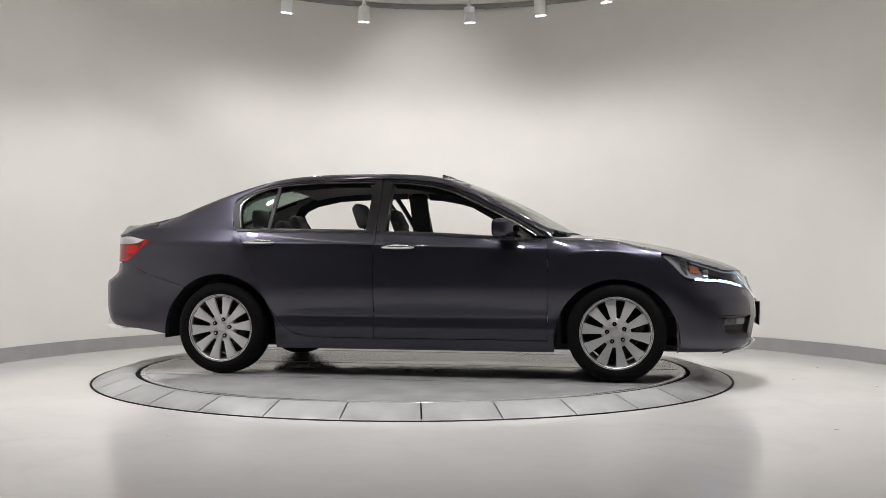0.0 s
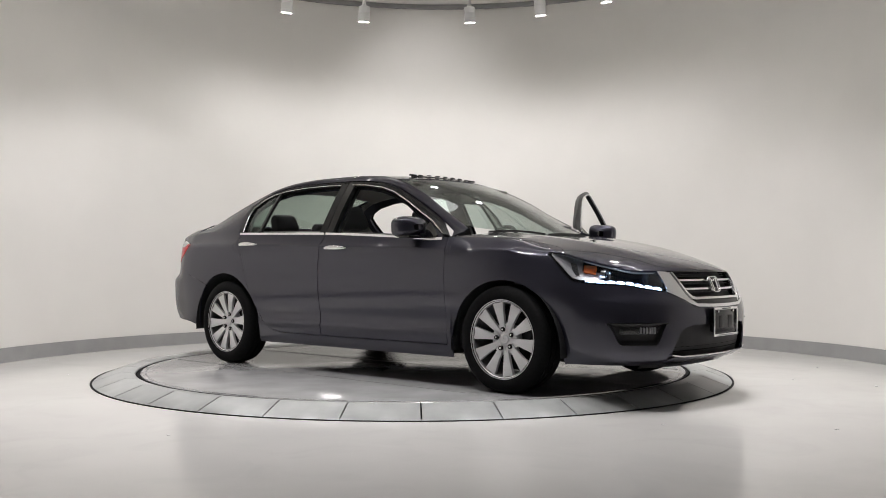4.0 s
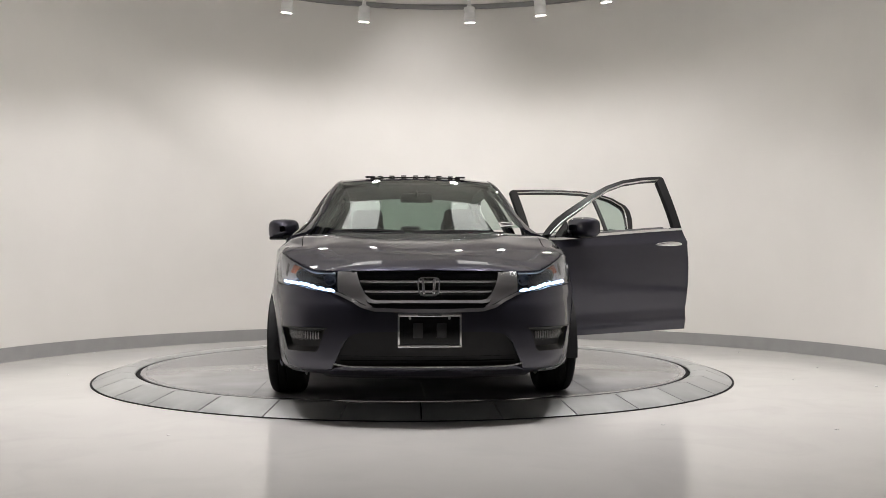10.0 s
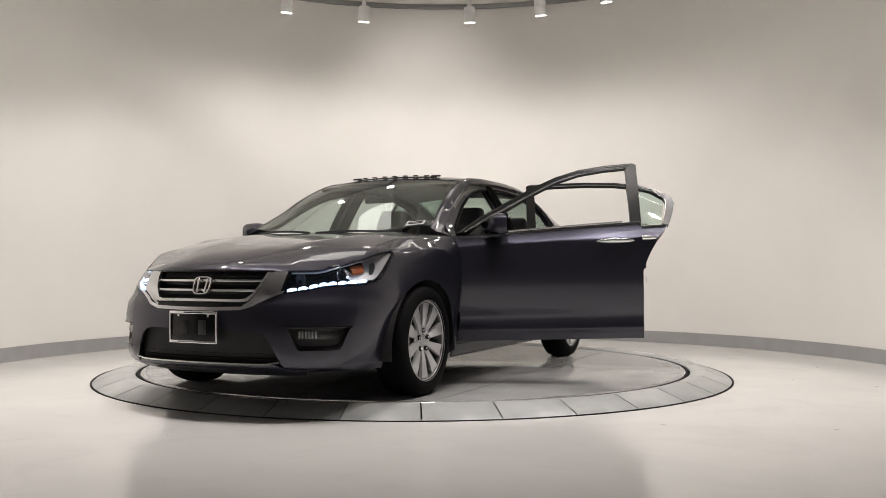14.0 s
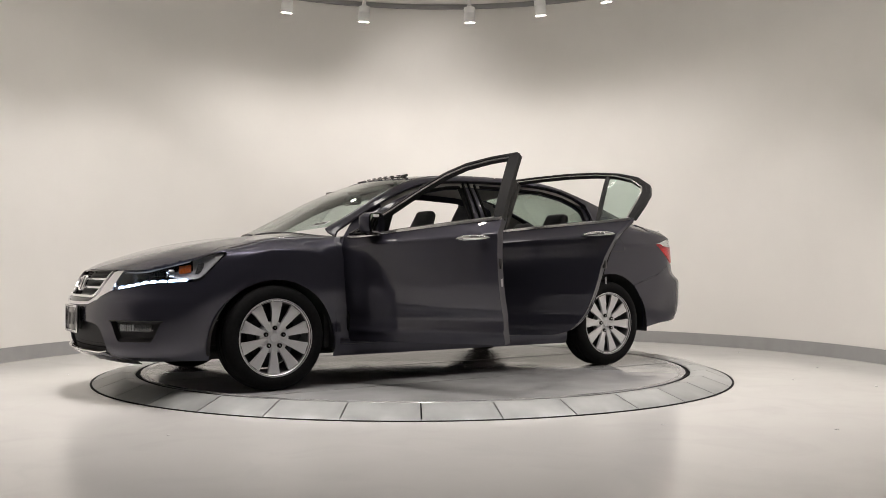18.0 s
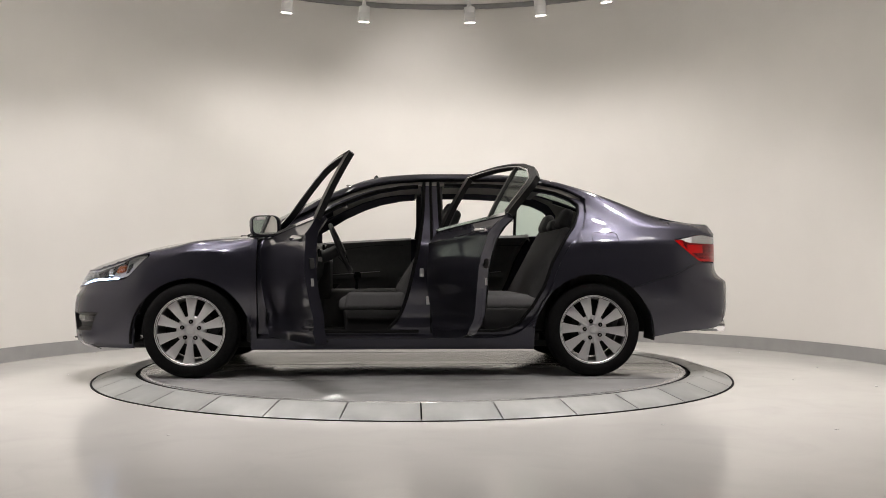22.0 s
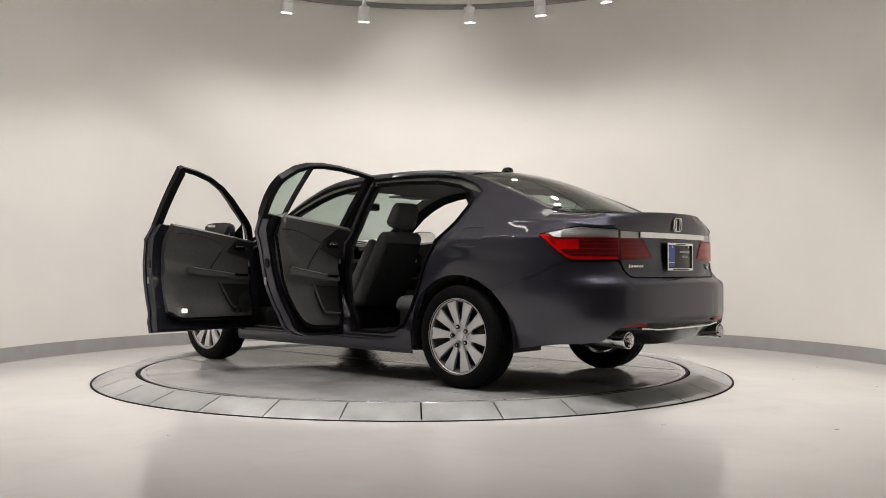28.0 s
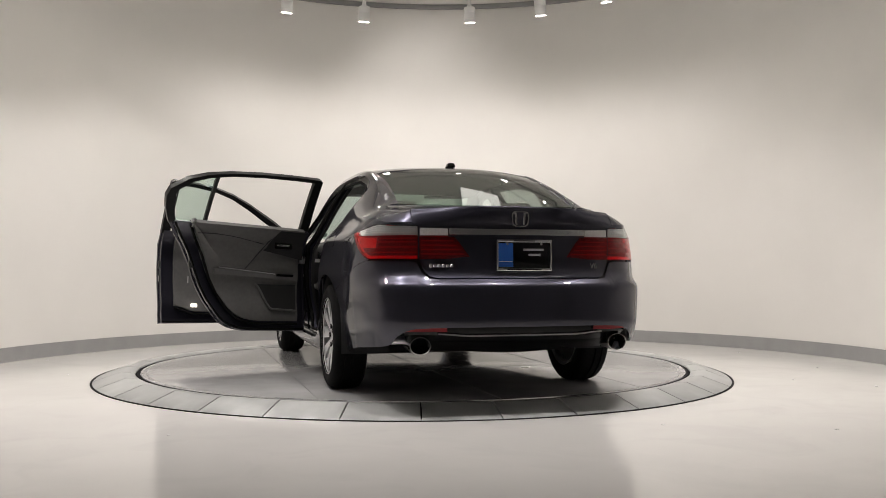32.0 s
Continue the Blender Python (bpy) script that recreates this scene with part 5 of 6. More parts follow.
def fog(mk):
    qs = span(FOG0, FOG1, 18)
    rows = []
    for q in qs:
        rows.append([skin(q, z, o) for z, o in zip(span(fog_lo(q), FOG_TOP, 6), (-0.004, -0.035, -0.045, -0.045, -0.035, -0.004))])
    f = add("fog_light", mk(sheet(rows)), BLACK, car, "fog light in a black recess")
    g = sheet([[skin(q, z, -0.012 - 0.016 * abs(v - 0.5)) for v, z in zip((0, 0.5, 1), (0.376, 0.399, 0.422))] for q in span(q_front(0.572), q_front(0.752), 8)], 0.01, (1, 0, 0.4))
    part("fog_lens", mk(g), LENS, f, "clear fog lens")
    g = sheet([[skin(q, z, -0.032) for z in (0.378, 0.400, 0.420)] for q in span(q_front(0.577), q_front(0.747), 12)])
    part("fog_reflector", mk(g), CLOTHD, f)
    for k, yy in enumerate(span(0.585, 0.66, 6)):
        part("fog_rib", mk(rbox(skin(q_front(yy), 0.400, -0.026), (0.01, 0.004, 0.036), 0)), GREYP, f)
    g = sweep([skin(q, 0.4405, 0.001) for q in qs], circle(0.004, 6))
    part("fog_trim", mk(g), GLOSSB, f)


fog(lambda g: g)
fog(flip)


def plate(name, m, label, rear):
    p = add(name, moved(rbox((0, 0, 0), (0.012, 0.31, 0.16), 0.004), m), GLOSSB, car, label)
    for z in (-0.078, 0.078):
        part("plate_frame_bar", moved(rbox((0.006, 0, z), (0.012, 0.325, 0.016), 0.004), m), CHROME, p)
    for y in (-0.157, 0.157):
        part("plate_frame_bar", moved(rbox((0.006, y, 0), (0.012, 0.012, 0.165), 0.004), m), CHROME, p)
    part("lettering_bar", moved(rbox((0.0125, 0, -0.078), (0.002, 0.20, 0.007), 0), m), GREYP if not rear else GLOSSB, p)
    part("lettering_bar", moved(rbox((0.0125, 0, 0.078), (0.002, 0.12, 0.006), 0), m), GLOSSB, p)
    for y in (-0.10, 0.10):
        part("plate_screw", moved(rod((0.005, y, 0.062), (0.010, y, 0.062), 0.007, 10), m), CHROME, p)
    return p


front_plate = plate("front_plate", Matrix.Translation((2.383, 0.002, 0.435)), "black dealer plate in a chrome frame", False)
part("plate_bracket", rbox((2.364, 0.002, 0.435), (0.030, 0.26, 0.12), 0.008), BLACK, front_plate)
for s in (-0.06, 0.06):
    part("plate_mark", moved(rbox((0.007, s, 0.0), (0.002, 0.05, 0.075), 0.001), Matrix.Translation((2.383, 0.002, 0.435))), BLACK, front_plate)

# ---------------------------------------------------------------- rear: lamps, plate, exhausts

def tail_lamp(mk):
    qs = span(q_x(-1.988), q_rear(0.587), 34)
    back = sheet([[skin(q, z, -0.045 * smooth(q_x(-1.99), q_x(-2.1), q) - 0.008) for z in span(TL_LO(q), TL_HI(q), 5)] for q in qs])
    t = add("tail_light", mk(back), REDD, car, "red tail light with a clear upper band")
    part("red_lens", mk(sheet([[skin(q, z, 0.004) for z in span(TL_LO(q), TL_MID(q), 7)] for q in qs], 0.006, IN_PT)), RED, t, "red lens")
    part("clear_lens", mk(sheet([[skin(q, z, 0.004) for z in span(TL_MID(q), TL_HI(q), 5)] for q in qs], 0.006, IN_PT)), LENS, t, "clear reversing lens")
    part("reflector", mk(sheet([[skin(q, z, -0.006) for z in span(TL_MID(q) + 0.002, TL_HI(q) - 0.002, 3)] for q in qs[2:]])), LAMPGREY, t)
    for f in (0.22, 0.42, 0.62, 0.82):
        part("lens_rib", mk(sweep([skin(q, TL_MID(q) + (TL_HI(q) - TL_MID(q)) * f, -0.004) for q in span(q_x(-2.12), q_rear(0.592), 14)], [(-0.003, -0.0022), (0.003, -0.0022), (0.003, 0.0022), (-0.003, 0.0022)])), SATIN, t)
    part("lamp_divider", mk(sweep([skin(q, TL_MID(q) + 0.001, 0.0) for q in span(q_x(-2.07), q_rear(0.590), 14)], [(-0.004, -0.0025), (0.004, -0.0025), (0.004, 0.0025), (-0.004, 0.0025)])), RIBRED, t)
    part("lamp_block", mk(sheet([[skin(q, z, -0.010) for z in span(max(0.862, TL_LO(q) + 0.016), 0.920, 4)] for q in span(q_x(-2.085), q_x(-2.225), 8)], 0.004, IN_PT)), REDD, t, "bright red block")
    part("lamp_edge", mk(sheet([[skin(q, z, -0.008) for z in (TL_LO(q) + 0.004, TL_LO(q) + 0.012, TL_LO(q) + 0.020)] for q in span(q_x(-2.01), q_rear(0.592), 24)], 0.004, IN_PT)), REDD, t, "bright red lower edge")
    for z in (0.838, 0.866, 0.894, 0.914):
        part("lamp_rib", mk(sweep([skin(q, z, -0.004) for q in span(q_x(-2.24 if z > 0.85 else -2.13), q_rear(0.592), 12)], [(-0.004, -0.003), (0.004, -0.003), (0.004, 0.003), (-0.004, 0.003)])), RIBRED, t)


tail_lamp(lambda g: g)
tail_lamp(flip)


def lid_lamp(mk):
    ys = span(0.578, 0.295, 14)
    lo_f = lambda y: 0.800 + 0.012 * smooth(0.45, 0.30, y)
    hi_f = lambda y: min(0.922, 0.812 + (y - 0.29) * 1.25)
    back = sheet([[skin(q_rear(y), z, -0.004) for z in span(lo_f(y), max(hi_f(y), lo_f(y) + 0.004), 4)] for y in ys])
    p = part("lid_lamp", mk(back), REDD, lid, "red light in the boot lid")
    part("red_lens", mk(sheet([[skin(q_rear(y), z, 0.006) for z in span(lo_f(y), max(hi_f(y), lo_f(y) + 0.004), 6)] for y in ys], 0.006, (-1.5, 0, 0.8))), RED, lid)
    c_hi = lambda y: 0.972 - 0.004 * (0.578 - y) / 0.15
    part("clear_lens", mk(sheet([[skin(q_rear(y), z, 0.006) for z in span(0.927, c_hi(y), 4)] for y in span(0.578, 0.412, 10)], 0.006, (-1.5, 0, 0.8))), LENS, lid)
    part("lamp_reflector", mk(sheet([[skin(q_rear(y), z, 0.001) for z in span(0.929, c_hi(y) - 0.002, 3)] for y in span(0.575, 0.416, 8)])), LAMPGREY, lid)
    for z in (0.828, 0.852, 0.876, 0.900):
        ends = 0.300 + (z - 0.812) / 1.25 + 0.012
        part("lamp_rib", mk(sweep([skin(q_rear(y), z, 0.001) for y in span(0.570, ends, 9)], [(-0.004, -0.003), (0.004, -0.003), (0.004, 0.003), (-0.004, 0.003)])), RIBRED, lid)
    part("lamp_divider", mk(sweep([skin(q_rear(y), 0.9245, 0.004) for y in span(0.575, 0.415, 8)], [(-0.004, -0.0025), (0.004, -0.0025), (0.004, 0.0025), (-0.004, 0.0025)])), RIBRED, lid)


lid_lamp(lambda g: g)
lid_lamp(flip)
part("lid_garnish", both(sheet([[skin(q_rear(y), 0.950 + dz, o) for dz, o in ((-0.020, 0.002), (-0.016, 0.012), (0.016, 0.014), (0.021, 0.002))] for y in span(0, 0.410, 16)], 0.004, (-1.5, 0, 0.8))), BRIGHT, lid, "chrome strip over the plate")
REAR_M = Matrix.Rotation(math.pi, 4, "Z")
emblem(lid, 0.055, 0.045, Matrix.Translation((skin(LEN, 1.02).x - 0.004, 0.0, 1.022)) @ REAR_M)
rear_plate = plate("rear_plate", Matrix.Translation((skin(LEN, 0.82).x - 0.012, -0.022, 0.823)) @ REAR_M, "dealer card plate in a chrome frame, blue at one end", True)
pm = Matrix.Translation((skin(LEN, 0.82).x - 0.0195, -0.022, 0.823)) @ REAR_M
part("plate_card", moved(rbox((0, -0.108, 0.0), (0.002, 0.085, 0.13), 0), pm), BLUE, rear_plate, "blue end of the card")
for z, w, y in ((0.030, 0.12, 0.055), (0.002, 0.07, 0.06)):
    part("lettering_bar", moved(rbox((0.0005, y, z), (0.003, w, 0.012), 0), pm), GREYP, rear_plate)
part("lettering_bar", moved(rbox((0.0015, -0.108, -0.035), (0.003, 0.075, 0.004), 0), pm), WHITE, rear_plate)
# badges: plain bars in chrome, and the engine badge
for k in range(6):
    y = 0.515 - 0.024 * k
    part("badge_bar", rbox(skin(q_rear(y), 0.763, 0.004), (0.006, 0.019, 0.017 if k else 0.024), 0.003, 1), BRIGHT, lid)
txt = bpy.data.curves.new("badge_text", "FONT")
txt.body, txt.size, txt.extrude, txt.align_x, txt.align_y = "V6", 0.042, 0.003, "CENTER", "CENTER"
tmp = bpy.data.objects.new("badge_text", txt)
scene.collection.objects.link(tmp)
dg = bpy.context.evaluated_depsgraph_get()
tm = bpy.data.meshes.new_from_object(tmp.evaluated_get(dg))
bpy.data.objects.remove(tmp)
tm.materials.clear()
tm.materials.append(BRIGHT)
badge = new("engine_badge", tm)
badge.parent = lid
badge.matrix_basis = Matrix.Translation(skin(q_rear(0.47), 0.763, 0.005) * Vector((1, -1, 1))) @ Matrix.Rotation(radians(-90 + 8), 4, "Z") @ Matrix.Rotation(radians(90), 4, "X")

# lower rear: diffuser, bright line, reflectors, exhausts
add("rear_diffuser", both(sheet([[skin(q, z, o) for z, o in ((0.446, -0.030), (0.425, -0.026), (0.395, -0.024), (0.375, -0.040), (0.345, -0.075), (0.30 - 0.02 * smooth(q_rear(0.5), LEN, q), -0.125))] for q in span(q_rear(0.66), LEN, 22)], 0.01, (-1.5, 0, 0.6))), GLOSSB, car, "gloss black lower rear valance")
part("chrome_line", sweep([Vector((1, math.copysign(1, y), 1)) * skin(q_rear(abs(y)), 0.388 + 0.012 * smooth(0.3, 0.48, abs(y)), -0.006) for y in span(-0.48, 0.48, 31)], [(-0.004, -0.004), (0.004, -0.0035), (0.004, 0.0035), (-0.004, 0.004)]), BRIGHT, bumper_r)
for s, mk in ((1, lambda g: g), (-1, flip)):
    part("reflector", mk(sheet([[skin(q_rear(y), z, -0.010) for z in (0.411, 0.421, 0.431)] for y in span(0.655, 0.43, 10)], 0.006, (-1.5, 0, 0.6))), RIBRED, bumper_r, "slim red reflector")
for y in (0.565, -0.59):
    aim = Matrix.Translation((-2.18, y, 0.335)) @ Matrix.Rotation(radians(-90), 4, "Y") @ Matrix.Diagonal((1.12, 1.36, 1, 1))
    e = add("exhaust_tip", lathe([(0.030, 0.0), (0.036, 0.06), (0.041, 0.12), (0.043, 0.225), (0.0425, 0.235), (0.040, 0.236), (0.038, 0.23), (0.037, 0.05)], 32, aim), CHROME, car, "polished round exhaust tip")
    part("exhaust_bore", lathe([(0.0001, 0.06), (0.037, 0.06)], 24, aim), SHELL, e)
    part("exhaust_shield", rbox((-2.18, y + (0.05 if y > 0 else 0.05), 0.35), (0.20, 0.20, 0.03), 0.012, 2, None), SATIN, e)
add("silencer", [rbox((-1.92, 0, 0.31), (0.35, 0.7, 0.08), 0.035, 3)], SHELL)
add("tow_loop", sweep([(-2.30, -0.02 + 0.035 * math.cos(a), 0.335 + 0.035 * math.sin(a)) for a in span(0, 2 * math.pi, 17)], circle(0.008, 6), (1, 0, 0)), BLACK)
add("antenna_base", taper_box((-1.075, 0, 1.462), (0.085, 0.06, 0.032), (0.55, 0.7), (-0.008, 0), 0.008), GLOSSB, car, "small black roof antenna base")

# fuel flap on the left flank
flap = []
for a in span(0, 2 * math.pi, 33):
    ca, sa = math.cos(a), math.sin(a)
    k = 0.4
    flap.append((-1.48 + 0.093 * abs(ca) ** k * math.copysign(1, ca), 0.945 + 0.062 * abs(sa) ** k * math.copysign(1, sa)))
part("fuel_flap_seam", sweep([skin(q_x(x), z, 0.0006) for x, z in flap], circle(0.0022, 5), (0, 1, 0)), SHELL, quarter_l, "seam round the fuel flap")

# sunroof: dark glass and raised wind deflector
sg = add("sunroof_glass", patch(lambda v, u: roof(v, u) - Vector((0, 0, 0.004)), 0.075, 0.575, 12, -0.596, 0.596, 12, 0.006), GLOSSB, car, "dark sunroof glass")
defl = add("wind_deflector", [rbox(roof(0.072, u) + Vector((0, 0, 0.013)), (0.018, 0.075, 0.013), 0.004, 1) for u in (-0.60, 0.60)], BLACK, car, "raised black sunroof wind deflector")
for u in span(-0.47, 0.47, 7):
    part("deflector_tooth", rbox(roof(0.072, u) + Vector((0, 0, 0.013)), (0.018, 0.040, 0.008), 0.003, 1), BLACK, defl)
part("deflector_mesh", sweep([roof(0.080, u) + Vector((0, 0, 0.002)) for u in span(-0.60, 0.60, 13)], [(-0.008, -0.003), (0.008, -0.003), (0.008, 0.004), (-0.008, 0.004)]), BLACK, defl)

# wipers on the scuttle
for a, b in (((1.10, 0.55, 0.978), (1.145, -0.05, 0.982)), ((1.145, -0.10, 0.984), (1.04, -0.58, 0.988))):
    add("wiper", sweep([Vector(a).lerp(Vector(b), t) + Vector((0, 0, 0.012 * math.sin(3.14 * t))) for t in span(0, 1, 8)], [(-0.008, -0.005), (0.008, -0.005), (0.004, 0.008), (-0.004, 0.008)]), BLACK)
# windscreen label
lab = sheet([[windscreen(v, u) + Vector((0.004, 0, 0.004)) for u in span(0.77, 0.92, 5)] for v in (0.045, 0.08, 0.115)])
sticker = add("windscreen_label", lab, WHITE, car, "white paper label in the windscreen corner")
for v in (0.068, 0.092):
    part("lettering_bar", sheet([[windscreen(v + dv, u) + Vector((0.006, 0, 0.006)) for u in span(0.785, 0.905, 4)] for dv in (-0.007, 0.007)]), GLOSSB, sticker)

# ---------------------------------------------------------------- cabin
PIL_F = table([(0.27, 0.09), (0.34, 0.03), (0.42, -0.035), (0.55, -0.085), (0.75, -0.135), (1.0, -0.185), (1.2, -0.205), (1.395, -0.215)])
PIL_R = table([(0.27, -0.47), (0.34, -0.43), (0.45, -0.385), (0.6, -0.355), (0.8, -0.335), (1.0, -0.325), (1.395, -0.315)])
RA_OUT = [(-0.36, 0.262), (-0.70, 0.265), (-0.84, 0.285), (-0.93, 0.34), (-1.02, 0.45), (-1.10, 0.60), (-1.16, 0.77), (-1.24, 0.91), (-1.33, 1.03), (-1.38, 1.15), (-1.39, 1.22), (-1.33, 1.29), (-1.2, 1.345), (-0.95, 1.385), (-0.6, 1.40), (-0.36, 1.40)]
RA_INN = [(-0.36, 0.315), (-0.70, 0.318), (-0.80, 0.335), (-0.88, 0.385), (-0.965, 0.49), (-1.045, 0.63), (-1.10, 0.79), (-1.18, 0.93), (-1.27, 1.05), (-1.315, 1.15), (-1.32, 1.21), (-1.27, 1.255), (-1.16, 1.30), (-0.95, 1.34), (-0.6, 1.355), (-0.36, 1.355)]
FA_OUT = [(-0.17, 0.262), (0.5, 0.262), (0.90, 0.262), (0.935, 0.30), (0.94, 0.6), (0.92, 0.93), (0.76, 1.07), (0.60, 1.155), (0.43, 1.243), (0.27, 1.312), (0.12, 1.355), (-0.05, 1.385), (-0.17, 1.395)]
FA_INN = [(-0.17, 0.315), (0.5, 0.315), (0.84, 0.315), (0.87, 0.36), (0.87, 0.6), (0.85, 0.90), (0.72, 1.02), (0.57, 1.10), (0.41, 1.19), (0.25, 1.26), (0.11, 1.305), (-0.05, 1.335), (-0.17, 1.345)]
for mk in (lambda g: g, flip):
    inset = lambda x, z: flank(x, z, -0.034)
    ap = add("door_aperture", [mk(frame_ring(RA_INN, RA_OUT, inset, 0.03)), mk(frame_ring(FA_INN, FA_OUT, inset, 0.03))], PAINT, car, "body-coloured door opening frame")
    part("door_seal", [mk(sweep([flank(x, z, -0.03) for x, z in finer(RA_INN, 2)], circle(0.011, 6), (0, 1, 0))), mk(sweep([flank(x, z, -0.03) for x, z in finer(FA_INN, 2)], circle(0.011, 6), (0, 1, 0)))], RUBBER, ap, "black rubber door seal")
    pil = add("centre_pillar", mk(sheet([[inset(PIL_F(z) + (PIL_R(z) - PIL_F(z)) * k / 6, z) for k in range(7)] for z in span(0.27, 1.395, 32)], 0.03, IN_PT)), PAINT, car, "body-coloured centre pillar")
    for edge_of in (PIL_F, PIL_R):
        part("pillar_edge_seal", mk(sweep([flank(edge_of(z), z, -0.034) for z in span(0.32, 1.37, 24)], circle(0.012, 6), (0, 1, 0))), RUBBER, pil)
    part("pillar_trim", mk(sheet([[flank(x, z, -0.085) for z in span(0.32, 1.36, 14)] for x in span(-0.19, -0.345, 5)], 0.02, (0, 3, 0.7))), TRIMD, pil)
    part("striker", mk(rbox(flank(-0.19, 0.72, -0.02), (0.03, 0.03, 0.06), 0.006)), SATIN, pil)
    part("pillar_label", mk(sheet([[flank(x, z, -0.0325) for z in span(0.50, 0.56, 2)] for x in span(-0.22, -0.25, 2)])), WHITE, pil)
    # black outer cover of the pillar
    part("pillar_seal", mk(sweep([flank(-0.26, z, -0.028) for z in span(0.3, 1.38, 16)], circle(0.010, 6), (0, 1, 0))), RUBBER, pil)
    st = add("inner_sill", mk(rbox((0.03, 0.80, 0.275), (1.86, 0.11, 0.05), 0.015)), PAINT)
    part("scuff_plate", mk(rbox((0.30, 0.80, 0.303), (0.95, 0.06, 0.006), 0.002)), TRIMD, st)
    add("hinge_post", mk(rbox((0.90, 0.79, 0.60), (0.10, 0.10, 0.64), 0.02)), PAINT)
    add("pillar_lining", mk(sheet([[glass_side(x, RAIL_Z(x) - d, -0.045) for d in (0.0, 0.035, 0.075)] for x in span(0.52, -1.35, 26)], 0.01, (0, 3, 1.0))), LINER, car, "pale headliner edge trim")
    add("rear_pillar_lining", mk(side_panel(span(-1.32, -1.85, 8), lambda x: SHOULDER(x), lambda x: RAIL_Z(x) - 0.01, 6, 0.01, fn=lambda x, z: glass_side(x, z, -0.05))), LINER)
add("cabin_floor", [rbox((-0.05, 0, 0.275), (1.95, 1.56, 0.05), 0.01), rbox((0.85, 0, 0.36), (0.20, 1.5, 0.16), 0.04)], CARPET)
add("headliner", patch(lambda v, u: roof(v, u) - Vector((0, 0, 0.045)), 0.02, 0.98, 12, -0.97, 0.97, 12, 0.01), LINER, car, "pale cloth headliner")
add("parcel_shelf", rbox((-1.60, 0, 1.035), (0.62, 1.20, 0.03), 0.01), TRIMD)
add("rear_bulkhead", rbox((-1.30, 0, 0.68), (0.05, 1.40, 0.66), 0.01), CARPET)


def seat_mesh(name, c, s, top, shift, r, m=None, mat=None, parent=None):
    return part(name, taper_box(c, s, top, shift, r, 4, m), mat, parent, at=OFF if parent is car else None)


def front_seat(y, dx):
    base = add("front_seat", taper_box((0.13 + dx, y, 0.498), (0.50, 0.50, 0.105), (0.96, 0.94), (-0.01, 0), 0.045, 4), CLOTH, car, "grey cloth front seat")
    for s in (-1, 1):
        part("cushion_bolster", taper_box((0.10 + dx, y + s * 0.225, 0.52), (0.46, 0.09, 0.13), (0.9, 0.6), (0, s * 0.01), 0.035, 4), CLOTH, base)
    tilt = Matrix.Translation((-0.08 + dx, y, 0.525)) @ Matrix.Rotation(radians(-27), 4, "Y")
    back = part("backrest", moved(taper_box((-0.06, 0, 0.285), (0.13, 0.48, 0.60), (0.75, 0.84), (-0.01, 0), 0.05, 4), tilt), CLOTH, base)
    for s in (-1, 1):
        part("back_bolster", moved(taper_box((0.02, s * 0.20, 0.26), (0.11, 0.09, 0.46), (0.6, 0.8), (-0.02, -s * 0.01), 0.035, 4), tilt), CLOTH, base)
    part("seat_back_panel", moved(taper_box((-0.125, 0, 0.27), (0.03, 0.40, 0.50), (1, 0.88), (0.01, 0), 0.012, 2), tilt), CLOTHD, base, "dark seat back pocket")
    part("pocket_seam", moved(rbox((-0.143, 0, 0.30), (0.006, 0.36, 0.010), 0.002, 1), tilt), CLOTHD, base)
    part("headrest", moved(taper_box((-0.03, 0, 0.705), (0.10, 0.27, 0.19), (0.8, 0.86), (0.01, 0), 0.04, 4), tilt), CLOTH, base)
    for s in (-0.06, 0.06):
        part("headrest_post", moved(rod((-0.045, s, 0.60), (-0.04, s, 0.68), 0.007, 8), tilt), CHROME, base)
    part("seat_base", taper_box((0.10 + dx, y, 0.36), (0.45, 0.46, 0.19), (1.05, 1.05), (0, 0), 0.02), TRIMD, base)
    part("seat_skirt", rbox((0.10 + dx, y + (0.245 if y > 0 else -0.245), 0.42), (0.42, 0.03, 0.07), 0.012), TRIMD, base)


front_seat(0.37, 0.03)
front_seat(-0.37, -0.06)
bench = add("rear_bench", taper_box((-0.83, 0, 0.505), (0.52, 1.34, 0.11), (0.96, 0.97), (-0.01, 0), 0.048, 4), CLOTH, car, "grey cloth rear bench")
part("bench_base", taper_box((-0.86, 0, 0.385), (0.44, 1.32, 0.17), (1.05, 1.0), (0, 0), 0.02), TRIMD, bench)
tilt = Matrix.Translation((-0.97, 0, 0.52)) @ Matrix.Rotation(radians(-24), 4, "Y")
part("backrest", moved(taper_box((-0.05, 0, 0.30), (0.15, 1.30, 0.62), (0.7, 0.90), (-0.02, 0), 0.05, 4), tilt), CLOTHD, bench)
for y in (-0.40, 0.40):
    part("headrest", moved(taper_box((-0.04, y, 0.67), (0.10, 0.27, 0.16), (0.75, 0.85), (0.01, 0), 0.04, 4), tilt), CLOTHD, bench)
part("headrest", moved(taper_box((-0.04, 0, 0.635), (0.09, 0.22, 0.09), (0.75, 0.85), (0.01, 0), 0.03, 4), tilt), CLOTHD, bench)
dash = add("dashboard", sheet([[(0.60, y, 0.62), (0.55, y, 0.70), (0.535, y, 0.80), (0.55, y, 0.895), (0.60, y, 0.945 + 0.03 * math.exp(-((y - 0.37) / 0.16) ** 4)), (0.75, y, 0.965), (0.98, y, 0.955)] for y in span(-0.74, 0.74, 31)], 0.02, (0.9, 0, 0.3)), TRIMD, car, "dark moulded dashboard")
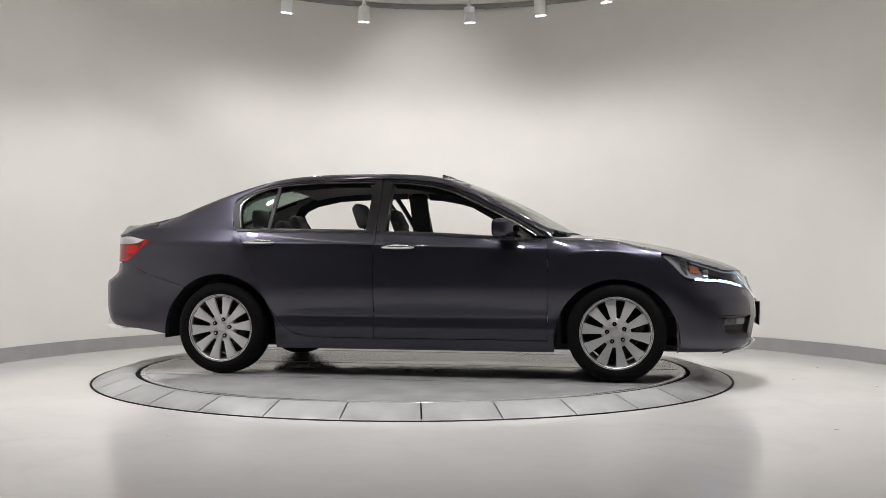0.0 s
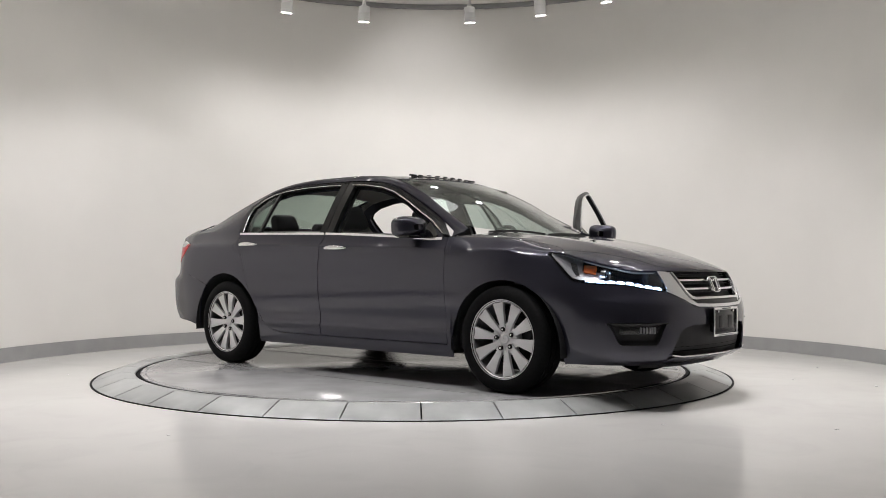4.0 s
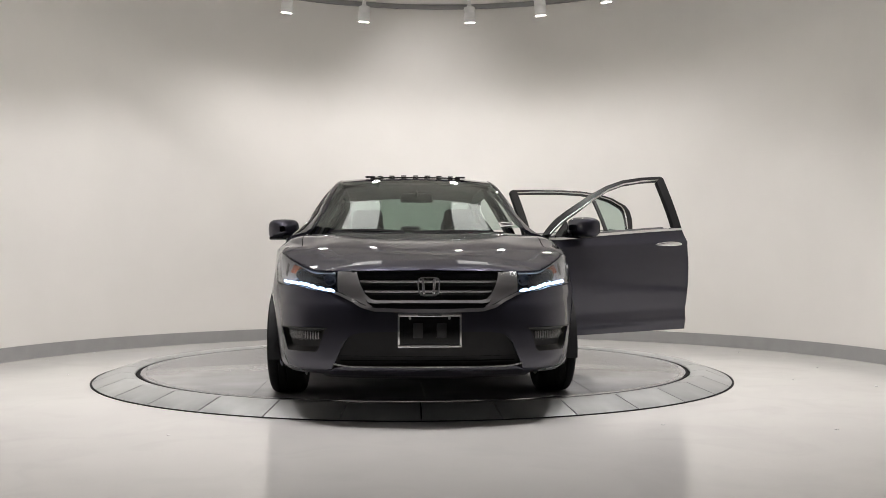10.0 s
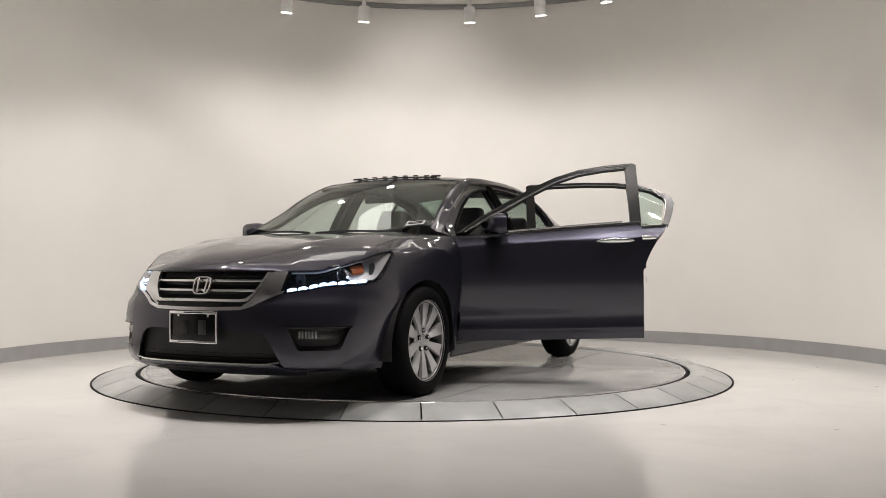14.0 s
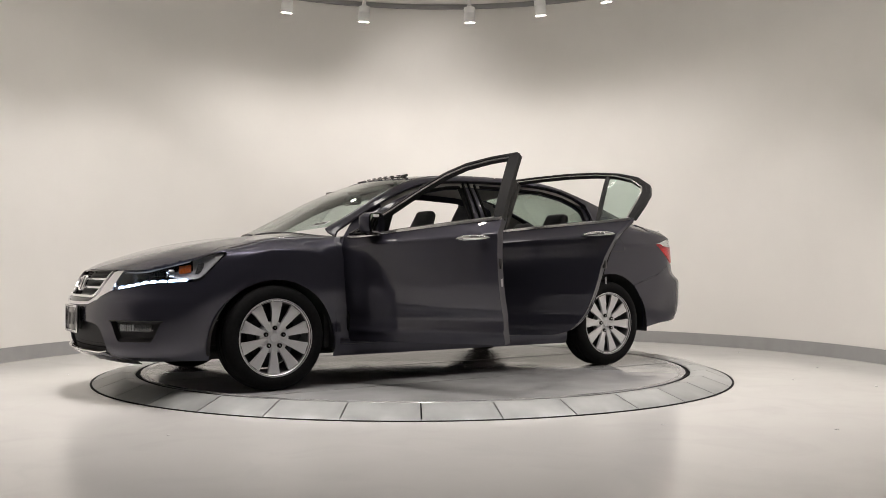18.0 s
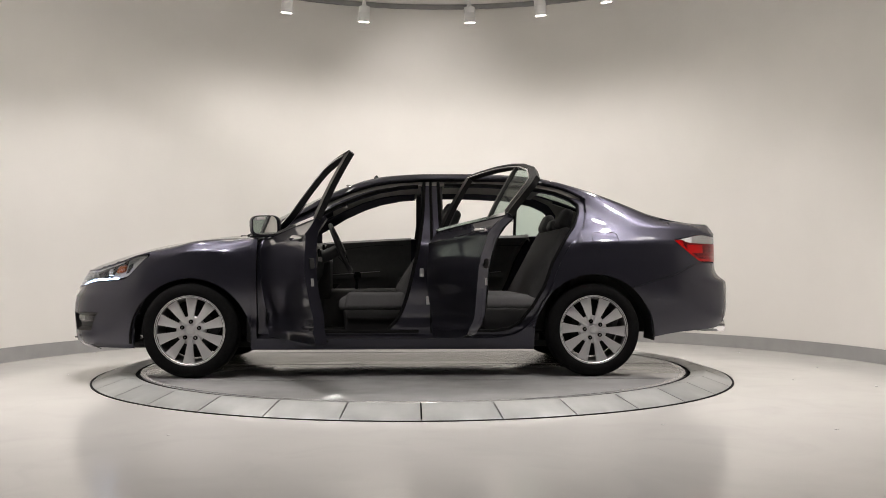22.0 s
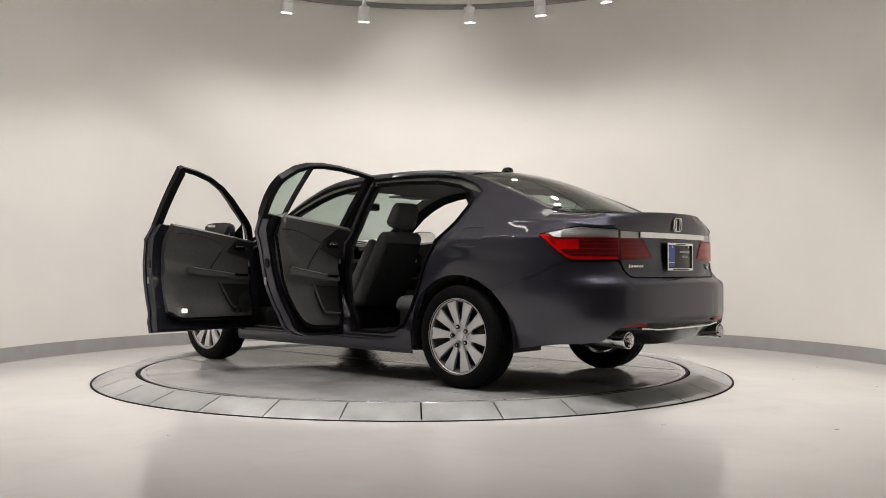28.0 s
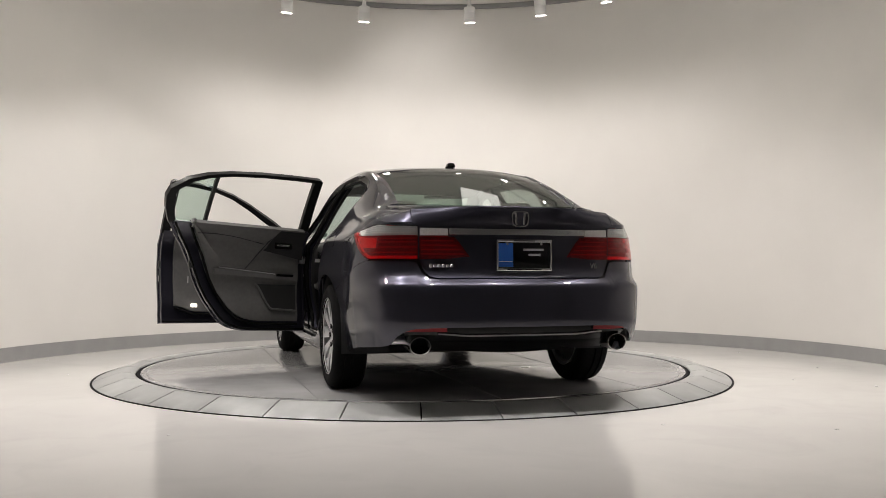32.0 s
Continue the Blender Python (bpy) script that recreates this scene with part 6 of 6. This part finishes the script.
part("dash_strip", sheet([[(0.532, y, z) for z in (0.80, 0.83)] for y in span(-0.72, 0.72, 9)], 0.004, (1, 0, 0.8)), SATIN, dash)
part("lower_panel", taper_box((0.66, 0.46, 0.65), (0.10, 0.46, 0.16), (0.9, 1.0), (-0.06, 0), 0.025), TRIM, dash, "grey lower dashboard panel")
part("lower_panel", taper_box((0.66, -0.46, 0.65), (0.10, 0.46, 0.16), (0.9, 1.0), (-0.06, 0), 0.025), TRIM, dash, "grey lower dashboard panel")
part("display", rbox((0.545, 0, 0.885), (0.02, 0.24, 0.10), 0.006, 2), GLOSSB, dash)
part("radio_panel", taper_box((0.56, 0, 0.66), (0.14, 0.28, 0.30), (0.7, 1.05), (-0.02, 0), 0.02), TRIMD, dash)
for y in (-0.62, 0.62, -0.17, 0.17):
    part("air_vent", rbox((0.535, y, 0.86), (0.02, 0.12, 0.055), 0.006, 2), GLOSSB, dash)
console = add("centre_console", taper_box((0.10, 0, 0.44), (0.95, 0.24, 0.30), (0.96, 0.86), (0, 0), 0.03), TRIM, car, "grey centre console")
part("armrest_lid", taper_box((-0.18, 0, 0.63), (0.32, 0.21, 0.10), (0.95, 0.9), (0, 0), 0.03), CLOTHD, console)
part("gear_knob", [rod((0.30, 0, 0.58), (0.29, 0, 0.67), 0.012, 10), taper_box((0.29, 0, 0.695), (0.06, 0.05, 0.06), (0.8, 0.8), (0, 0), 0.018)], GLOSSB, console)
sw = Matrix.Translation((0.40, 0.37, 0.90)) @ Matrix.Rotation(radians(-66), 4, "Y")
wheel_rim = add("steering_wheel", moved(sweep([(0.187 * math.cos(a), 0.187 * math.sin(a), 0) for a in span(0, 2 * math.pi, 41)], circle(0.016, 10)), sw), TRIMD, car, "dark leather steering wheel")
part("wheel_hub", moved(taper_box((0, 0, 0.0), (0.15, 0.17, 0.05), (0.8, 0.8), (0, 0), 0.02), sw), TRIMD, wheel_rim)
for a in (90, -90, 180):
    v = Vector((0.18 * math.cos(radians(a)), 0.18 * math.sin(radians(a)), 0))
    part("wheel_spoke", moved(sweep([v * 0.35, v], [(-0.022, -0.008), (0.022, -0.008), (0.022, 0.008), (-0.022, 0.008)]), sw), SATIN, wheel_rim)
part("steering_column", rod((0.42, 0.37, 0.885), (0.62, 0.37, 0.79), 0.045, 14), TRIMD, wheel_rim)
mir = add("rear_view_mirror", taper_box((0.39, 0, 1.262), (0.04, 0.24, 0.07), (0.9, 0.95), (0, 0), 0.018), BLACK, car, "black rear view mirror")
part("mirror_stem", rod((0.40, 0, 1.275), (0.445, 0, 1.305), 0.010, 8), BLACK, mir)
part("mirror_pad", rbox((0.369, 0, 1.262), (0.004, 0.21, 0.05), 0.002, 1), material("mirror_tint", (0.6, 0.62, 0.65), 0.03, 1.0), mir)
for y in (0.36, -0.36):
    add("sun_visor", rbox((0.27, y, 1.352), (0.16, 0.34, 0.016), 0.006, 2, None), LINER, car, "pale folded sun visor")
for y in (0.30, 0.48):
    add("pedal", rbox((0.80, y, 0.42), (0.02, 0.07, 0.09), 0.006, 2), BLACK)


# ---------------------------------------------------------------- what moves
TURN = [(0, 12.75), (2, 27.9), (4, 43.0), (6, 58.08), (8, 73.2), (10, 88.15), (12, 102.65), (14, 117.45), (16, 132.7), (18, 148.04), (20, 163.4), (22, 178.73), (24, 194.0), (26, 209.1), (28, 224.2), (30, 239.5), (32, 255.55)]


def motions():
    rows = [(t, pose(0, 0, 0, 0, 0, -a)) for t, a in TURN]
    walk(car, rows)
    walk(disc, rows)


motions()
